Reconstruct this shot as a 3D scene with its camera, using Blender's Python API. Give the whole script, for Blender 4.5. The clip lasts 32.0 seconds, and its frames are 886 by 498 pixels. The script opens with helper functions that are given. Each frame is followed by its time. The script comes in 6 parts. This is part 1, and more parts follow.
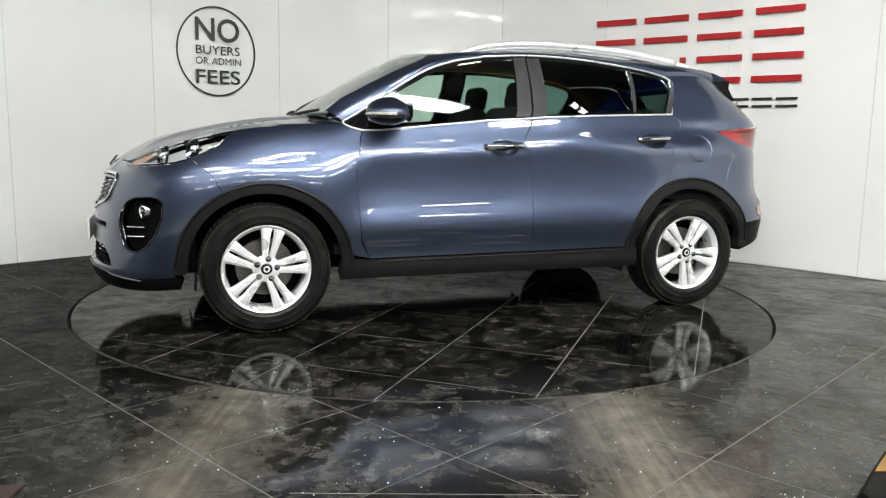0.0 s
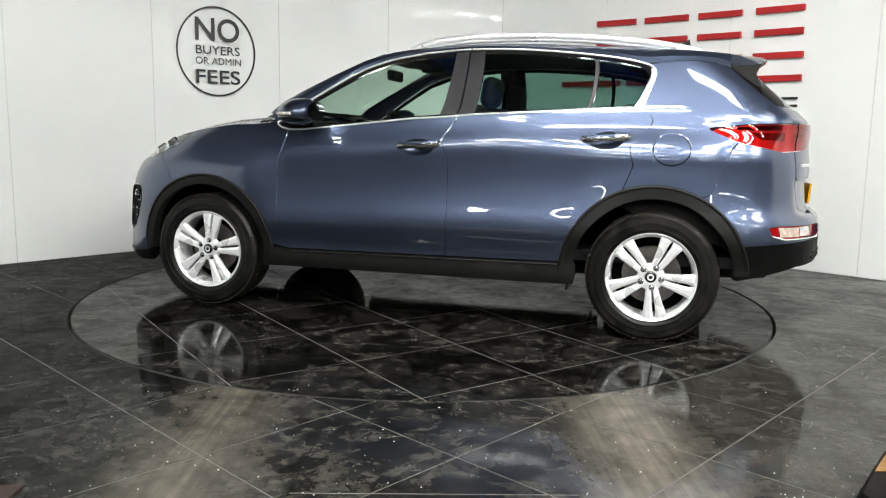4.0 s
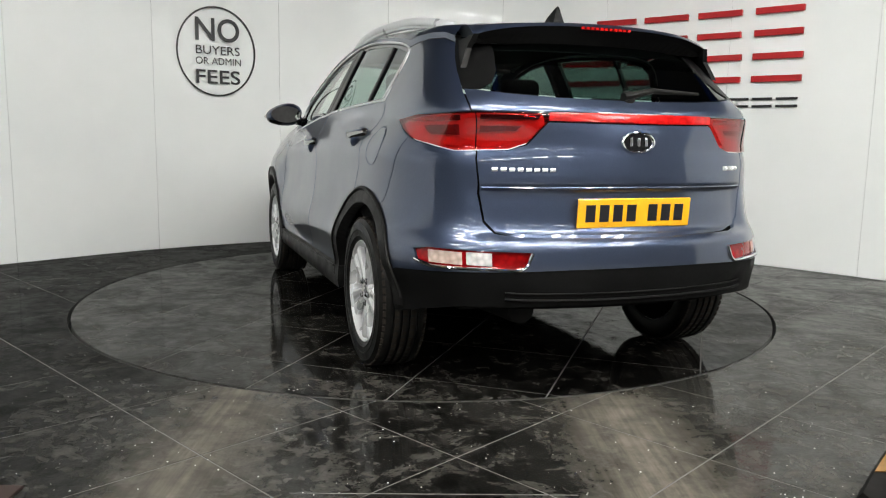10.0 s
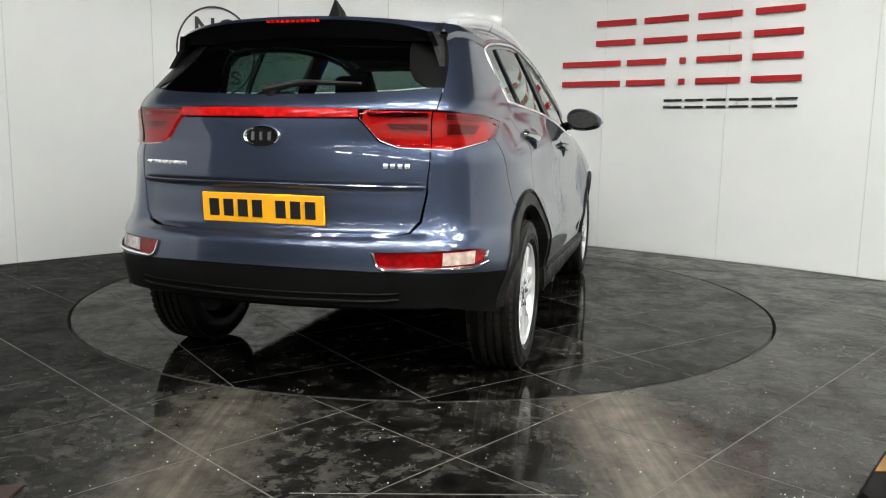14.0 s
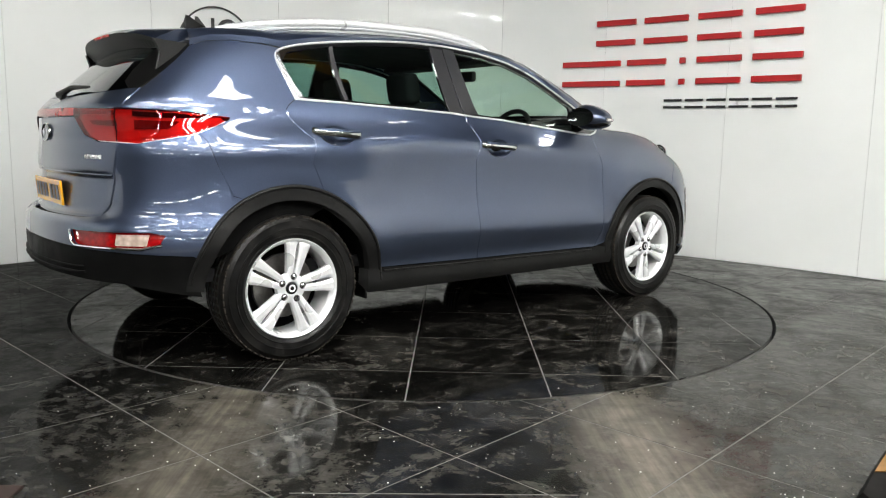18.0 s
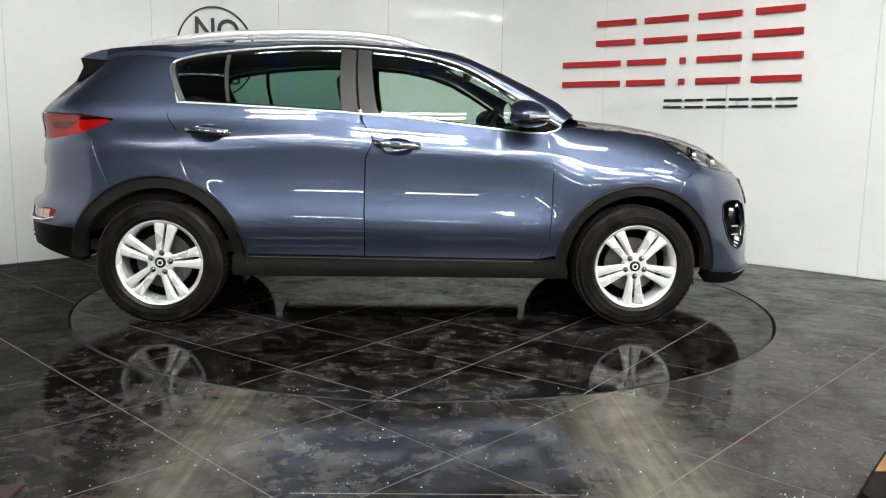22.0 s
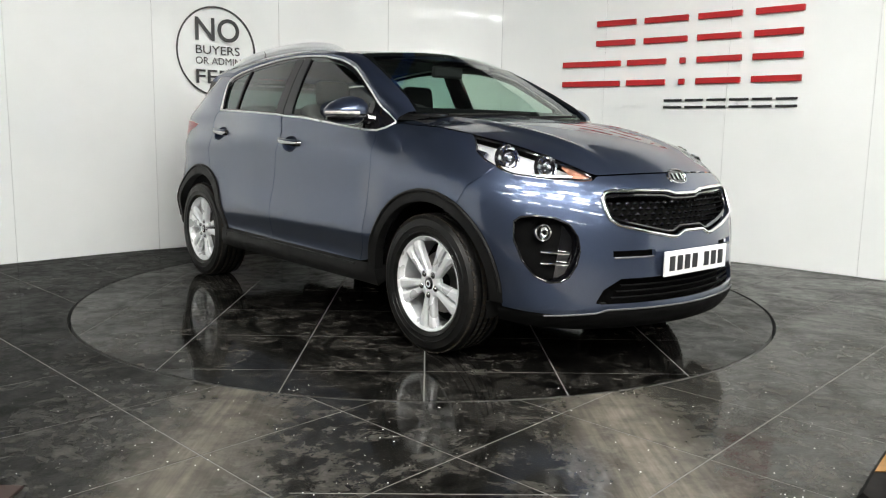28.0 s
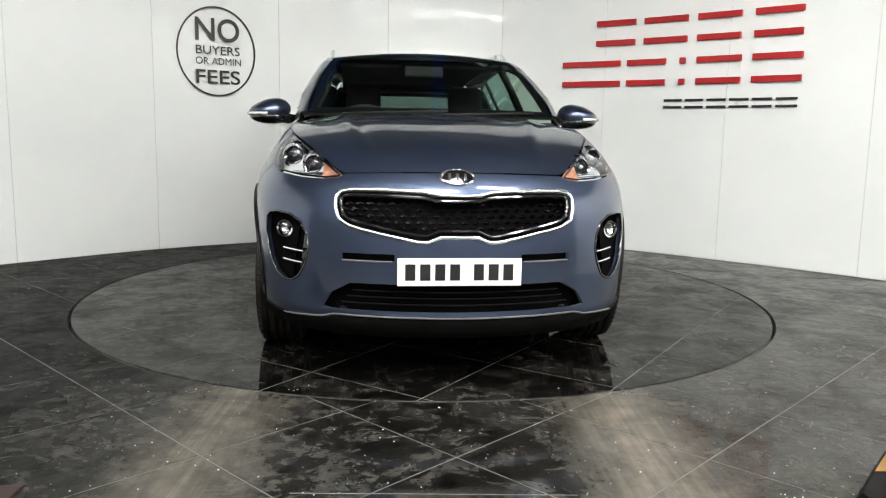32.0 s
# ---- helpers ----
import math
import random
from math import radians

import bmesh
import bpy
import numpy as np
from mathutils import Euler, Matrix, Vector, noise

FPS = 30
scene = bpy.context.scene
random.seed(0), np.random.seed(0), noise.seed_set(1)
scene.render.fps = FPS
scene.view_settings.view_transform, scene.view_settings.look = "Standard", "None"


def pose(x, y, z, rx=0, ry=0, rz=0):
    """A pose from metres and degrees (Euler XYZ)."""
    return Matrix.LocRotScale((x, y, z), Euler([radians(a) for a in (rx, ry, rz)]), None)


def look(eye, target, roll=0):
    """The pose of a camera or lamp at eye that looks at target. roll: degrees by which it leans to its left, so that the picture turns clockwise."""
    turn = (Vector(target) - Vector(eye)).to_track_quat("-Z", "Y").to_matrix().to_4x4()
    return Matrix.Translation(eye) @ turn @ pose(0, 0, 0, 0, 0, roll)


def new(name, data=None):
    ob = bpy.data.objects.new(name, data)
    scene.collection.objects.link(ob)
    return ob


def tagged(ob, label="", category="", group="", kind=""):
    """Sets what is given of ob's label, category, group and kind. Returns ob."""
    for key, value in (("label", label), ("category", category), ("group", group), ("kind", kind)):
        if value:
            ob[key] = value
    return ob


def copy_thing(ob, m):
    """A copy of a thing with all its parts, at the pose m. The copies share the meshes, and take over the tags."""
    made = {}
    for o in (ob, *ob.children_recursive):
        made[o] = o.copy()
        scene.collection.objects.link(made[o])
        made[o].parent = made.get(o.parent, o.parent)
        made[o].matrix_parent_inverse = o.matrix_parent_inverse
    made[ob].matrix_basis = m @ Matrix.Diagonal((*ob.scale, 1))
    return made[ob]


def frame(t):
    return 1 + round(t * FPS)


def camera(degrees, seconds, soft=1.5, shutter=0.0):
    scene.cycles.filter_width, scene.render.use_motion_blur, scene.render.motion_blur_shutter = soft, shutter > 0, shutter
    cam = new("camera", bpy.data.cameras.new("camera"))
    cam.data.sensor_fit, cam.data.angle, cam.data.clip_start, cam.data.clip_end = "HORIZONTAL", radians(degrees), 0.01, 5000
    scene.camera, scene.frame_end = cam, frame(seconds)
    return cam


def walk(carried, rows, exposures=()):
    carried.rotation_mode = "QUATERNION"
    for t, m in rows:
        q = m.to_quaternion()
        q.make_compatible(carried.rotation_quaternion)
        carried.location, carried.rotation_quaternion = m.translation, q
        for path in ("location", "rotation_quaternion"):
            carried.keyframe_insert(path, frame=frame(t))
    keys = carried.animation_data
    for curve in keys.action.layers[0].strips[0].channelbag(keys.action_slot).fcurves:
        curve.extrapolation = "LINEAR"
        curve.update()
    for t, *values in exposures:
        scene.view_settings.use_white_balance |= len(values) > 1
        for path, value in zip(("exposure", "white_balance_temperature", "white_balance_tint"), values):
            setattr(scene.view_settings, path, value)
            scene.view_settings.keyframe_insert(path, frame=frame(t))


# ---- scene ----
# camera: stands still on the edge of the floor
cam = camera(59.77, 32.0, soft=1.15)
EYE = Vector((0.0, -5.2274, 1.0658))
AHEAD = Vector((0.02184, 0.98927, -0.14452))
walk(cam, [(0, look(EYE, EYE + AHEAD, 0.992)), (32, look(EYE, EYE + AHEAD, 0.992))], exposures=[(0, 0.47), (2, 0.38), (3, 0.42), (6, 0.68), (7, 0.70), (8, 0.58), (10, 0.32), (12, 0.38), (14.5, 0.28), (17, 0.62), (18, 0.44), (21, 0.42), (25, 0.52), (29, 0.58), (32, 0.60)])

# ---- light: a dim hall, lit by its ceiling lamps ----
world = bpy.data.worlds.new("hall_air")
scene.world = world
world.use_nodes = True
world.node_tree.nodes["Background"].inputs[0].default_value = (0.75, 0.85, 1.0, 1)
world.node_tree.nodes["Background"].inputs[1].default_value = 0.02
LAMP_POWER = 74.0
TUBE_POWER = 60.0
# ---- materials ----
def mat(name, color=(0.5, 0.5, 0.5), rough=0.5, metal=0.0, coat=0.0, coat_rough=0.03, spec=0.5, emit=None, power=0.0, ior=1.5, trans=0.0):
    m = bpy.data.materials.new(name)
    m.use_nodes = True
    b = m.node_tree.nodes["Principled BSDF"]
    b.inputs["Base Color"].default_value = (*color, 1)
    b.inputs["Roughness"].default_value = rough
    b.inputs["Metallic"].default_value = metal
    b.inputs["Coat Weight"].default_value = coat
    b.inputs["Coat Roughness"].default_value = coat_rough
    b.inputs["Specular IOR Level"].default_value = spec
    b.inputs["IOR"].default_value = ior
    b.inputs["Transmission Weight"].default_value = trans
    if emit:
        b.inputs["Emission Color"].default_value = (*emit, 1)
        b.inputs["Emission Strength"].default_value = power
    return m


class Net:
    """Short hand for wiring the nodes of one material."""

    def __init__(self, m):
        self.t = m.node_tree
        self.b = self.t.nodes["Principled BSDF"]

    def add(self, kind, **props):
        n = self.t.nodes.new(kind)
        for k, v in props.items():
            if k == "operation":
                n.operation = v
            elif k == "blend_type":
                n.blend_type = v
            elif k == "data_type":
                n.data_type = v
        return n

    def link(self, a, b):
        self.t.links.new(a, b)

    def coords(self):
        return self.add("ShaderNodeTexCoord").outputs["Object"]

    def noise(self, scale, detail=4, rough=0.55, vec=None, distort=0.0):
        n = self.add("ShaderNodeTexNoise")
        n.inputs["Scale"].default_value = scale
        n.inputs["Detail"].default_value = detail
        n.inputs["Roughness"].default_value = rough
        n.inputs["Distortion"].default_value = distort
        self.link(vec or self.coords(), n.inputs["Vector"])
        return n.outputs["Fac"]

    def ramp(self, fac, stops):
        n = self.add("ShaderNodeValToRGB")
        e = n.color_ramp.elements
        while len(e) < len(stops):
            e.new(0.5)
        for el, (pos, c) in zip(e, stops):
            el.position = pos
            el.color = (*c, 1) if len(c) == 3 else c
        self.link(fac, n.inputs["Fac"])
        return n.outputs["Color"]

    def grey(self, fac, lo, hi, a=0.3, b=0.7):
        n = self.add("ShaderNodeMapRange")
        n.inputs["From Min"].default_value, n.inputs["From Max"].default_value = a, b
        n.inputs["To Min"].default_value, n.inputs["To Max"].default_value = lo, hi
        self.link(fac, n.inputs["Value"])
        return n.outputs["Result"]

    def math(self, op, a, b):
        n = self.add("ShaderNodeMath", operation=op)
        for i, v in enumerate((a, b)):
            if isinstance(v, (int, float)):
                n.inputs[i].default_value = v
            else:
                self.link(v, n.inputs[i])
        return n.outputs[0]

    def mix(self, fac, a, b, blend="MIX"):
        n = self.add("ShaderNodeMix", data_type="RGBA", blend_type=blend)
        for key, v in ((0, fac), (6, a), (7, b)):
            if isinstance(v, (int, float)):
                n.inputs[key].default_value = v
            elif isinstance(v, tuple):
                n.inputs[key].default_value = (*v, 1)
            else:
                self.link(v, n.inputs[key])
        return n.outputs[2]

    def bump(self, height, strength=0.2, dist=0.01):
        n = self.add("ShaderNodeBump")
        n.inputs["Strength"].default_value = strength
        n.inputs["Distance"].default_value = dist
        self.link(height, n.inputs["Height"])
        self.link(n.outputs["Normal"], self.b.inputs["Normal"])
        return n


def grainy(name, color, rough, vary=0.15, scale=40, bump=0.1, **kw):
    """A plain material with fine and coarse variation of colour and gloss."""
    m = mat(name, color, rough, **kw)
    n = Net(m)
    fine, coarse = n.noise(scale, 5), n.noise(scale * 0.08, 3)
    k = n.math("ADD", n.math("MULTIPLY", fine, 0.5), n.math("MULTIPLY", coarse, 0.5))
    lo, hi = tuple(c * (1 - vary) for c in color), tuple(min(1, c * (1 + vary)) for c in color)
    n.link(n.ramp(k, [(0.35, lo), (0.65, hi)]), n.b.inputs["Base Color"])
    n.link(n.grey(coarse, rough * 0.8, min(1, rough * 1.2)), n.b.inputs["Roughness"])
    if bump:
        n.bump(fine, bump, 0.002)
    return m


def floor_tile_material(name, tracks):
    m = mat(name, (0.03, 0.03, 0.03), 0.12)
    n = Net(m)
    vec = n.coords()
    big, mid, fine = n.noise(1.1, 4, 0.6, vec), n.noise(11, 9, 0.68, vec, 0.35), n.noise(95, 6, 0.7, vec)
    info = n.add("ShaderNodeObjectInfo").outputs["Random"]
    k = n.math("ADD", n.math("MULTIPLY", mid, 0.62), n.math("ADD", n.math("MULTIPLY", fine, 0.25), n.math("MULTIPLY", info, 0.08)))
    stops = [(0.38, (0.0025, 0.0024, 0.0023)), (0.48, (0.018, 0.0168, 0.0148)), (0.66, (0.064, 0.060, 0.053))] if not tracks else [(0.38, (0.0015, 0.0015, 0.0015)), (0.48, (0.0085, 0.0083, 0.0078)), (0.66, (0.050, 0.0485, 0.0445))]
    col = n.ramp(k, stops)
    # dried water marks with crisp edges
    marks = n.grey(n.noise(4.2, 7, 0.62, vec, 0.9), 0.0, 0.85, 0.49, 0.535)
    spots = n.grey(n.noise(15, 5, 0.6, vec, 0.6), 0.0, 0.8, 0.555, 0.60)
    marks = n.math("MAXIMUM", marks, spots)
    col = n.mix(marks, col, (0.0015, 0.0015, 0.0014))
    rough = n.grey(mid, 0.03, 0.09, 0.35, 0.7)
    if tracks:
        # tile colour grows paler towards +x, least along the middle
        sep = n.add("ShaderNodeSeparateXYZ")
        n.link(vec, sep.inputs[0])
        col = n.mix(n.math("MULTIPLY", n.grey(n.math("ADD", sep.outputs["X"], n.math("MULTIPLY", big, 1.5)), 0.0, 0.26, -0.6, 2.2), n.math("MULTIPLY", n.grey(mid, 0.3, 1.0, 0.3, 0.6), n.grey(n.math("ABSOLUTE", sep.outputs["X"], 0), 0.1, 1.0, 0.2, 0.7))), col, (0.12, 0.115, 0.10))
        # dust carried in by tyres: two streaky bands that run up to the turntable
        sep = n.add("ShaderNodeSeparateXYZ")
        n.link(vec, sep.inputs[0])
        x, y = sep.outputs["X"], sep.outputs["Y"]
        off = n.math("ABSOLUTE", n.math("SUBTRACT", n.math("ABSOLUTE", x, 0), 0.76), 0)
        band = n.grey(off, 1.0, 0.0, 0.02, 0.29)
        mp = n.add("ShaderNodeMapping")
        mp.inputs["Scale"].default_value = (9, 0.45, 1)
        n.link(vec, mp.inputs["Vector"])
        streak = n.grey(n.noise(4, 8, 0.62, mp.outputs[0], 0.1), 0.25, 1.0, 0.25, 0.8)
        streak = n.math("MULTIPLY", streak, n.grey(n.noise(7, 5, 0.6, vec), 0.45, 1.0, 0.35, 0.6))
        dust = n.math("MULTIPLY", n.math("MULTIPLY", band, streak), n.grey(y, 1.0, 0.0, -2.15, -1.6))
        col = n.mix(n.math("MULTIPLY", dust, n.grey(x, 0.66, 0.95, -0.6, 0.6)), col, (0.21, 0.187, 0.152))
        # a thinner film of dust between the bands, broken by the water marks
        film = n.math("MULTIPLY", n.grey(n.math("ABSOLUTE", x, 0), 0.20, 0.0, 0.7, 1.5), n.math("SUBTRACT", 1.0, marks))
        film = n.math("MULTIPLY", film, n.math("MULTIPLY", n.grey(y, 1.0, 0.0, -2.3, -1.7), n.grey(mid, 0.3, 1.0, 0.35, 0.62)))
        col = n.mix(film, col, (0.11, 0.101, 0.088))
        rough = n.math("ADD", rough, n.math("ADD", n.math("MULTIPLY", dust, 0.10), n.math("MULTIPLY", film, 0.06)))
    # polished stone under a worn film: a matt body with a partly dulled mirror on it
    t = m.node_tree
    body, gloss, mixer, fres = n.add("ShaderNodeBsdfDiffuse"), n.add("ShaderNodeBsdfGlossy"), n.add("ShaderNodeMixShader"), n.add("ShaderNodeFresnel")
    fres.inputs["IOR"].default_value = 1.5
    gloss.inputs["Color"].default_value = (1, 1, 0.98, 1)
    n.link(col, body.inputs["Color"])
    n.link(rough, gloss.inputs["Roughness"])
    worn = n.grey(n.math("ADD", n.math("MULTIPLY", mid, 0.6), n.math("MULTIPLY", fine, 0.4)), 0.62, 0.26, 0.36, 0.64)
    worn = n.math("MULTIPLY", worn, n.grey(n.noise(3.1, 6, 0.65, vec, 0.7), 0.66, 1.15, 0.40, 0.58))
    if not tracks:
        worn = n.math("MULTIPLY", worn, 1.05)
    else:
        # the mirror's share falls off towards -x
        worn = n.math("MULTIPLY", worn, n.grey(x, 0.45, 1.25, -1.5, -0.4))
    n.link(n.math("MULTIPLY", fres.outputs[0], worn), mixer.inputs[0])
    n.link(body.outputs[0], mixer.inputs[1])
    n.link(gloss.outputs[0], mixer.inputs[2])
    n.link(mixer.outputs[0], t.nodes["Material Output"].inputs["Surface"])
    bump = n.bump(n.math("ADD", mid, n.math("MULTIPLY", fine, 0.3)), 0.05, 0.004)
    for sh in (body, gloss):
        n.link(bump.outputs["Normal"], sh.inputs["Normal"])
    t.nodes.remove(n.b)
    return m


def wall_material():
    m = mat("white_gloss_panel", (0.80, 0.82, 0.80), 0.5, coat=0.5, coat_rough=0.04)
    n = Net(m)
    big, fine = n.noise(1.3, 3), n.noise(30, 5)
    n.link(n.ramp(big, [(0.3, (0.82, 0.84, 0.825)), (0.7, (0.87, 0.885, 0.87))]), n.b.inputs["Base Color"])
    n.link(n.grey(fine, 0.4, 0.5), n.b.inputs["Roughness"])
    n.bump(n.noise(2.2, 2), 0.26, 0.02)
    return m


M_WALL = wall_material()
M_TILE = floor_tile_material("polished_dark_tile", True)
M_TABLE_TILE = floor_tile_material("polished_dark_tile_turning", False)
M_GROUT = grainy("pale_grout", (0.082, 0.079, 0.073), 0.75, 0.25, 60)
M_JOINT = grainy("dusty_joint", (0.10, 0.098, 0.092), 0.75, 0.25, 60)
M_STEEL = grainy("dull_steel", (0.35, 0.35, 0.34), 0.4, 0.2, 80, metal=1.0)
M_GAP = mat("dark_gap", (0.004, 0.004, 0.004), 0.9)
M_HALL = grainy("grey_hall_wall", (0.20, 0.20, 0.20), 0.7, 0.2, 6)
M_ROOF = grainy("dark_hall_roof", (0.10, 0.10, 0.104), 0.8, 0.2, 6)
M_RED = grainy("red_sign", (0.42, 0.012, 0.014), 0.35, 0.08, 30, 0.02)
M_BLACK = grainy("black_sign", (0.012, 0.012, 0.013), 0.4, 0.1, 30, 0.02)
M_LED = mat("lit_diffuser", (0.9, 0.9, 0.9), 0.5, emit=(1.0, 0.995, 0.955), power=LAMP_POWER)
M_PANEL_LED = mat("lit_panel", (0.9, 0.9, 0.9), 0.5, emit=(1.0, 0.995, 0.955), power=22.0)
M_HOUSING = grainy("lamp_housing", (0.6, 0.6, 0.6), 0.5, 0.1, 30)
M_SPECK = mat("pale_grit", (0.75, 0.74, 0.7), 0.25)
M_SEAM = grainy("pale_seam", (0.72, 0.73, 0.72), 0.6, 0.05, 30)
M_RUBBER = grainy("black_rubber", (0.006, 0.0055, 0.005), 0.6, 0.3, 60, 0.2, spec=0.1)
M_BEAM = grainy("blue_beam_paint", (0.03, 0.09, 0.40), 0.4, 0.15, 20)
M_YELLOW = grainy("worn_yellow_paint", (0.20, 0.10, 0.018), 0.5, 0.25, 40, 0.15)
M_CRANE = grainy("yellow_crane_paint", (0.50, 0.27, 0.03), 0.45, 0.15, 20, 0.05)
M_BROWN = grainy("brown_board", (0.018, 0.009, 0.007), 0.5, 0.3, 30, 0.1)
M_TUBE = mat("lit_tube", (0.9, 0.9, 0.9), 0.5, emit=(1.0, 0.995, 0.955), power=TUBE_POWER)
M_BOUNCE_FLOOR = grainy("pale_bounce_floor", (0.30, 0.293, 0.28), 0.6, 0.15, 5, 0.1)
# car materials
def paint_material():
    m = mat("metallic_blue_paint", (0.05, 0.07, 0.12), 0.32, metal=0.9, coat=1.0, coat_rough=0.015)
    m.node_tree.nodes["Principled BSDF"].inputs["Coat IOR"].default_value = 1.52
    n = Net(m)
    flake = n.noise(260, 2)
    haze = n.noise(3.0, 3)
    n.link(n.ramp(flake, [(0.3, (0.055, 0.073, 0.121)), (0.7, (0.066, 0.086, 0.141))]), n.b.inputs["Base Color"])
    n.link(n.grey(haze, 0.33, 0.38), n.b.inputs["Roughness"])
    return m


def glass_material(name, tint):
    m = bpy.data.materials.new(name)
    m.use_nodes = True
    t = m.node_tree
    t.nodes.remove(t.nodes["Principled BSDF"])
    clear = t.nodes.new("ShaderNodeBsdfTransparent")
    clear.inputs["Color"].default_value = (*tint, 1)
    gloss = t.nodes.new("ShaderNodeBsdfGlossy")
    gloss.inputs["Roughness"].default_value = 0.01
    gloss.inputs["Color"].default_value = (1, 1, 1, 1)
    facing = t.nodes.new("ShaderNodeLayerWeight")
    facing.inputs["Blend"].default_value = 0.5
    power = t.nodes.new("ShaderNodeMath")
    power.operation = "POWER"
    power.inputs[1].default_value = 4.5
    t.links.new(facing.outputs["Facing"], power.inputs[0])
    fres = t.nodes.new("ShaderNodeMapRange")
    fres.inputs["To Min"].default_value, fres.inputs["To Max"].default_value = 0.055, 1.0
    t.links.new(power.outputs[0], fres.inputs["Value"])
    mix = t.nodes.new("ShaderNodeMixShader")
    t.links.new(fres.outputs[0], mix.inputs[0])
    t.links.new(clear.outputs[0], mix.inputs[1])
    t.links.new(gloss.outputs[0], mix.inputs[2])
    t.links.new(mix.outputs[0], t.nodes["Material Output"].inputs["Surface"])
    return m


def tyre_material():
    m = mat("tyre_rubber", (0.01, 0.0095, 0.009), 0.5, spec=0.25)
    n = Net(m)
    dust = n.noise(14, 5, 0.65)
    n.link(n.ramp(dust, [(0.42, (0.002, 0.002, 0.002)), (0.8, (0.016, 0.0148, 0.013))]), n.b.inputs["Base Color"])
    n.link(n.grey(dust, 0.28, 0.55), n.b.inputs["Roughness"])
    n.bump(n.noise(90, 3), 0.12, 0.002)
    return m


def lamp_red_material(name, color):
    m = mat(name, color, 0.12, coat=0.3, coat_rough=0.02, spec=0.25)
    n = Net(m)
    v = n.add("ShaderNodeTexVoronoi")
    v.inputs["Scale"].default_value = 45
    n.link(n.coords(), v.inputs["Vector"])
    dark = tuple(c * 0.6 for c in color)
    n.link(n.ramp(v.outputs["Distance"], [(0.1, color), (0.8, dark)]), n.b.inputs["Base Color"])
    return m


M_PAINT = paint_material()
M_CLAD = grainy("black_textured_plastic", (0.007, 0.0069, 0.0067), 0.42, 0.25, 160, 0.12, spec=0.16)
M_GLOSSBLACK = mat("gloss_black_plastic", (0.006, 0.006, 0.007), 0.08, coat=0.6)
M_SATINBLACK = mat("satin_black_plastic", (0.004, 0.004, 0.004), 0.35, spec=0.1)
M_DARK = grainy("dark_inner_shell", (0.003, 0.003, 0.003), 0.85, 0.2, 20, spec=0.05)
M_UNDER = grainy("sooty_underbody", (0.012, 0.012, 0.012), 0.75, 0.3, 25, spec=0.1)
M_CHROME = mat("bright_chrome", (0.86, 0.87, 0.88), 0.06, metal=1.0)
M_SATIN = grainy("satin_silver", (0.66, 0.67, 0.68), 0.22, 0.05, 80, 0.02, metal=1.0)
M_DULL = grainy("dull_grey_plastic", (0.10, 0.10, 0.105), 0.4, 0.1, 60, 0.05)
M_LAMPPAN = grainy("lamp_reflector", (0.80, 0.80, 0.81), 0.22, 0.06, 60, 0.02, metal=0.3)
M_RAIL = grainy("silver_rail", (0.74, 0.75, 0.76), 0.32, 0.05, 60, 0.02, metal=0.5)
M_LIP = grainy("matt_black_plastic", (0.004, 0.004, 0.004), 0.5, 0.25, 120, 0.1, spec=0.06)
M_HANDLE = mat("smoked_chrome", (0.45, 0.455, 0.46), 0.07, metal=1.0)
M_ALLOY = grainy("silver_alloy", (0.82, 0.83, 0.84), 0.30, 0.05, 60, 0.02, metal=0.4, coat=0.4)
M_ROTOR = grainy("brake_steel", (0.22, 0.21, 0.2), 0.4, 0.25, 50, metal=1.0)
M_TREAD = grainy("worn_tread_rubber", (0.026, 0.022, 0.018), 0.75, 0.35, 70, 0.2, spec=0.1)
M_NUT = mat("steel_nut", (0.5, 0.5, 0.51), 0.2, metal=1.0)
M_TYRE = tyre_material()
M_GLASS = glass_material("green_tinted_glass", (0.70, 0.83, 0.755))
M_GLASS_DARK = glass_material("dark_green_glass", (0.34, 0.50, 0.45))
M_LENS = glass_material("clear_lamp_lens", (0.93, 0.95, 0.96))
M_REDLAMP = lamp_red_material("red_lamp_lens", (0.25, 0.002, 0.003))
M_REDGLASS = glass_material("red_lamp_glass", (0.50, 0.006, 0.005))
M_REDBAR = lamp_red_material("red_bar_lens", (0.52, 0.008, 0.008))
M_WHITELAMP = lamp_red_material("warm_ribbed_lens", (0.55, 0.42, 0.36))
M_CLEARLAMP = lamp_red_material("clear_ribbed_lens", (0.62, 0.6, 0.58))
M_PRIVACY = glass_material("privacy_glass", (0.13, 0.19, 0.175))
M_AMBER = lamp_red_material("amber_lens", (0.55, 0.26, 0.17))
M_SEAT = grainy("black_cloth", (0.018, 0.018, 0.019), 0.85, 0.25, 120, 0.3, spec=0.15)
M_TRIM = grainy("dark_cabin_trim", (0.014, 0.014, 0.015), 0.6, 0.2, 60, spec=0.15)
M_LINER = grainy("dark_headliner", (0.05, 0.05, 0.05), 0.9, 0.1, 80)
M_PLATE_Y = mat("yellow_plate", (0.85, 0.40, 0.012), 0.25, coat=0.5)
M_PLATE_W = mat("white_plate", (0.84, 0.84, 0.82), 0.25, coat=0.5)
M_INK = mat("plate_ink", (0.01, 0.01, 0.012), 0.35)
M_LENSDARK = mat("dark_projector_glass", (0.02, 0.02, 0.024), 0.06, coat=1.0)
M_MIRROR = mat("mirror_glass", (0.9, 0.9, 0.9), 0.01, metal=1.0)
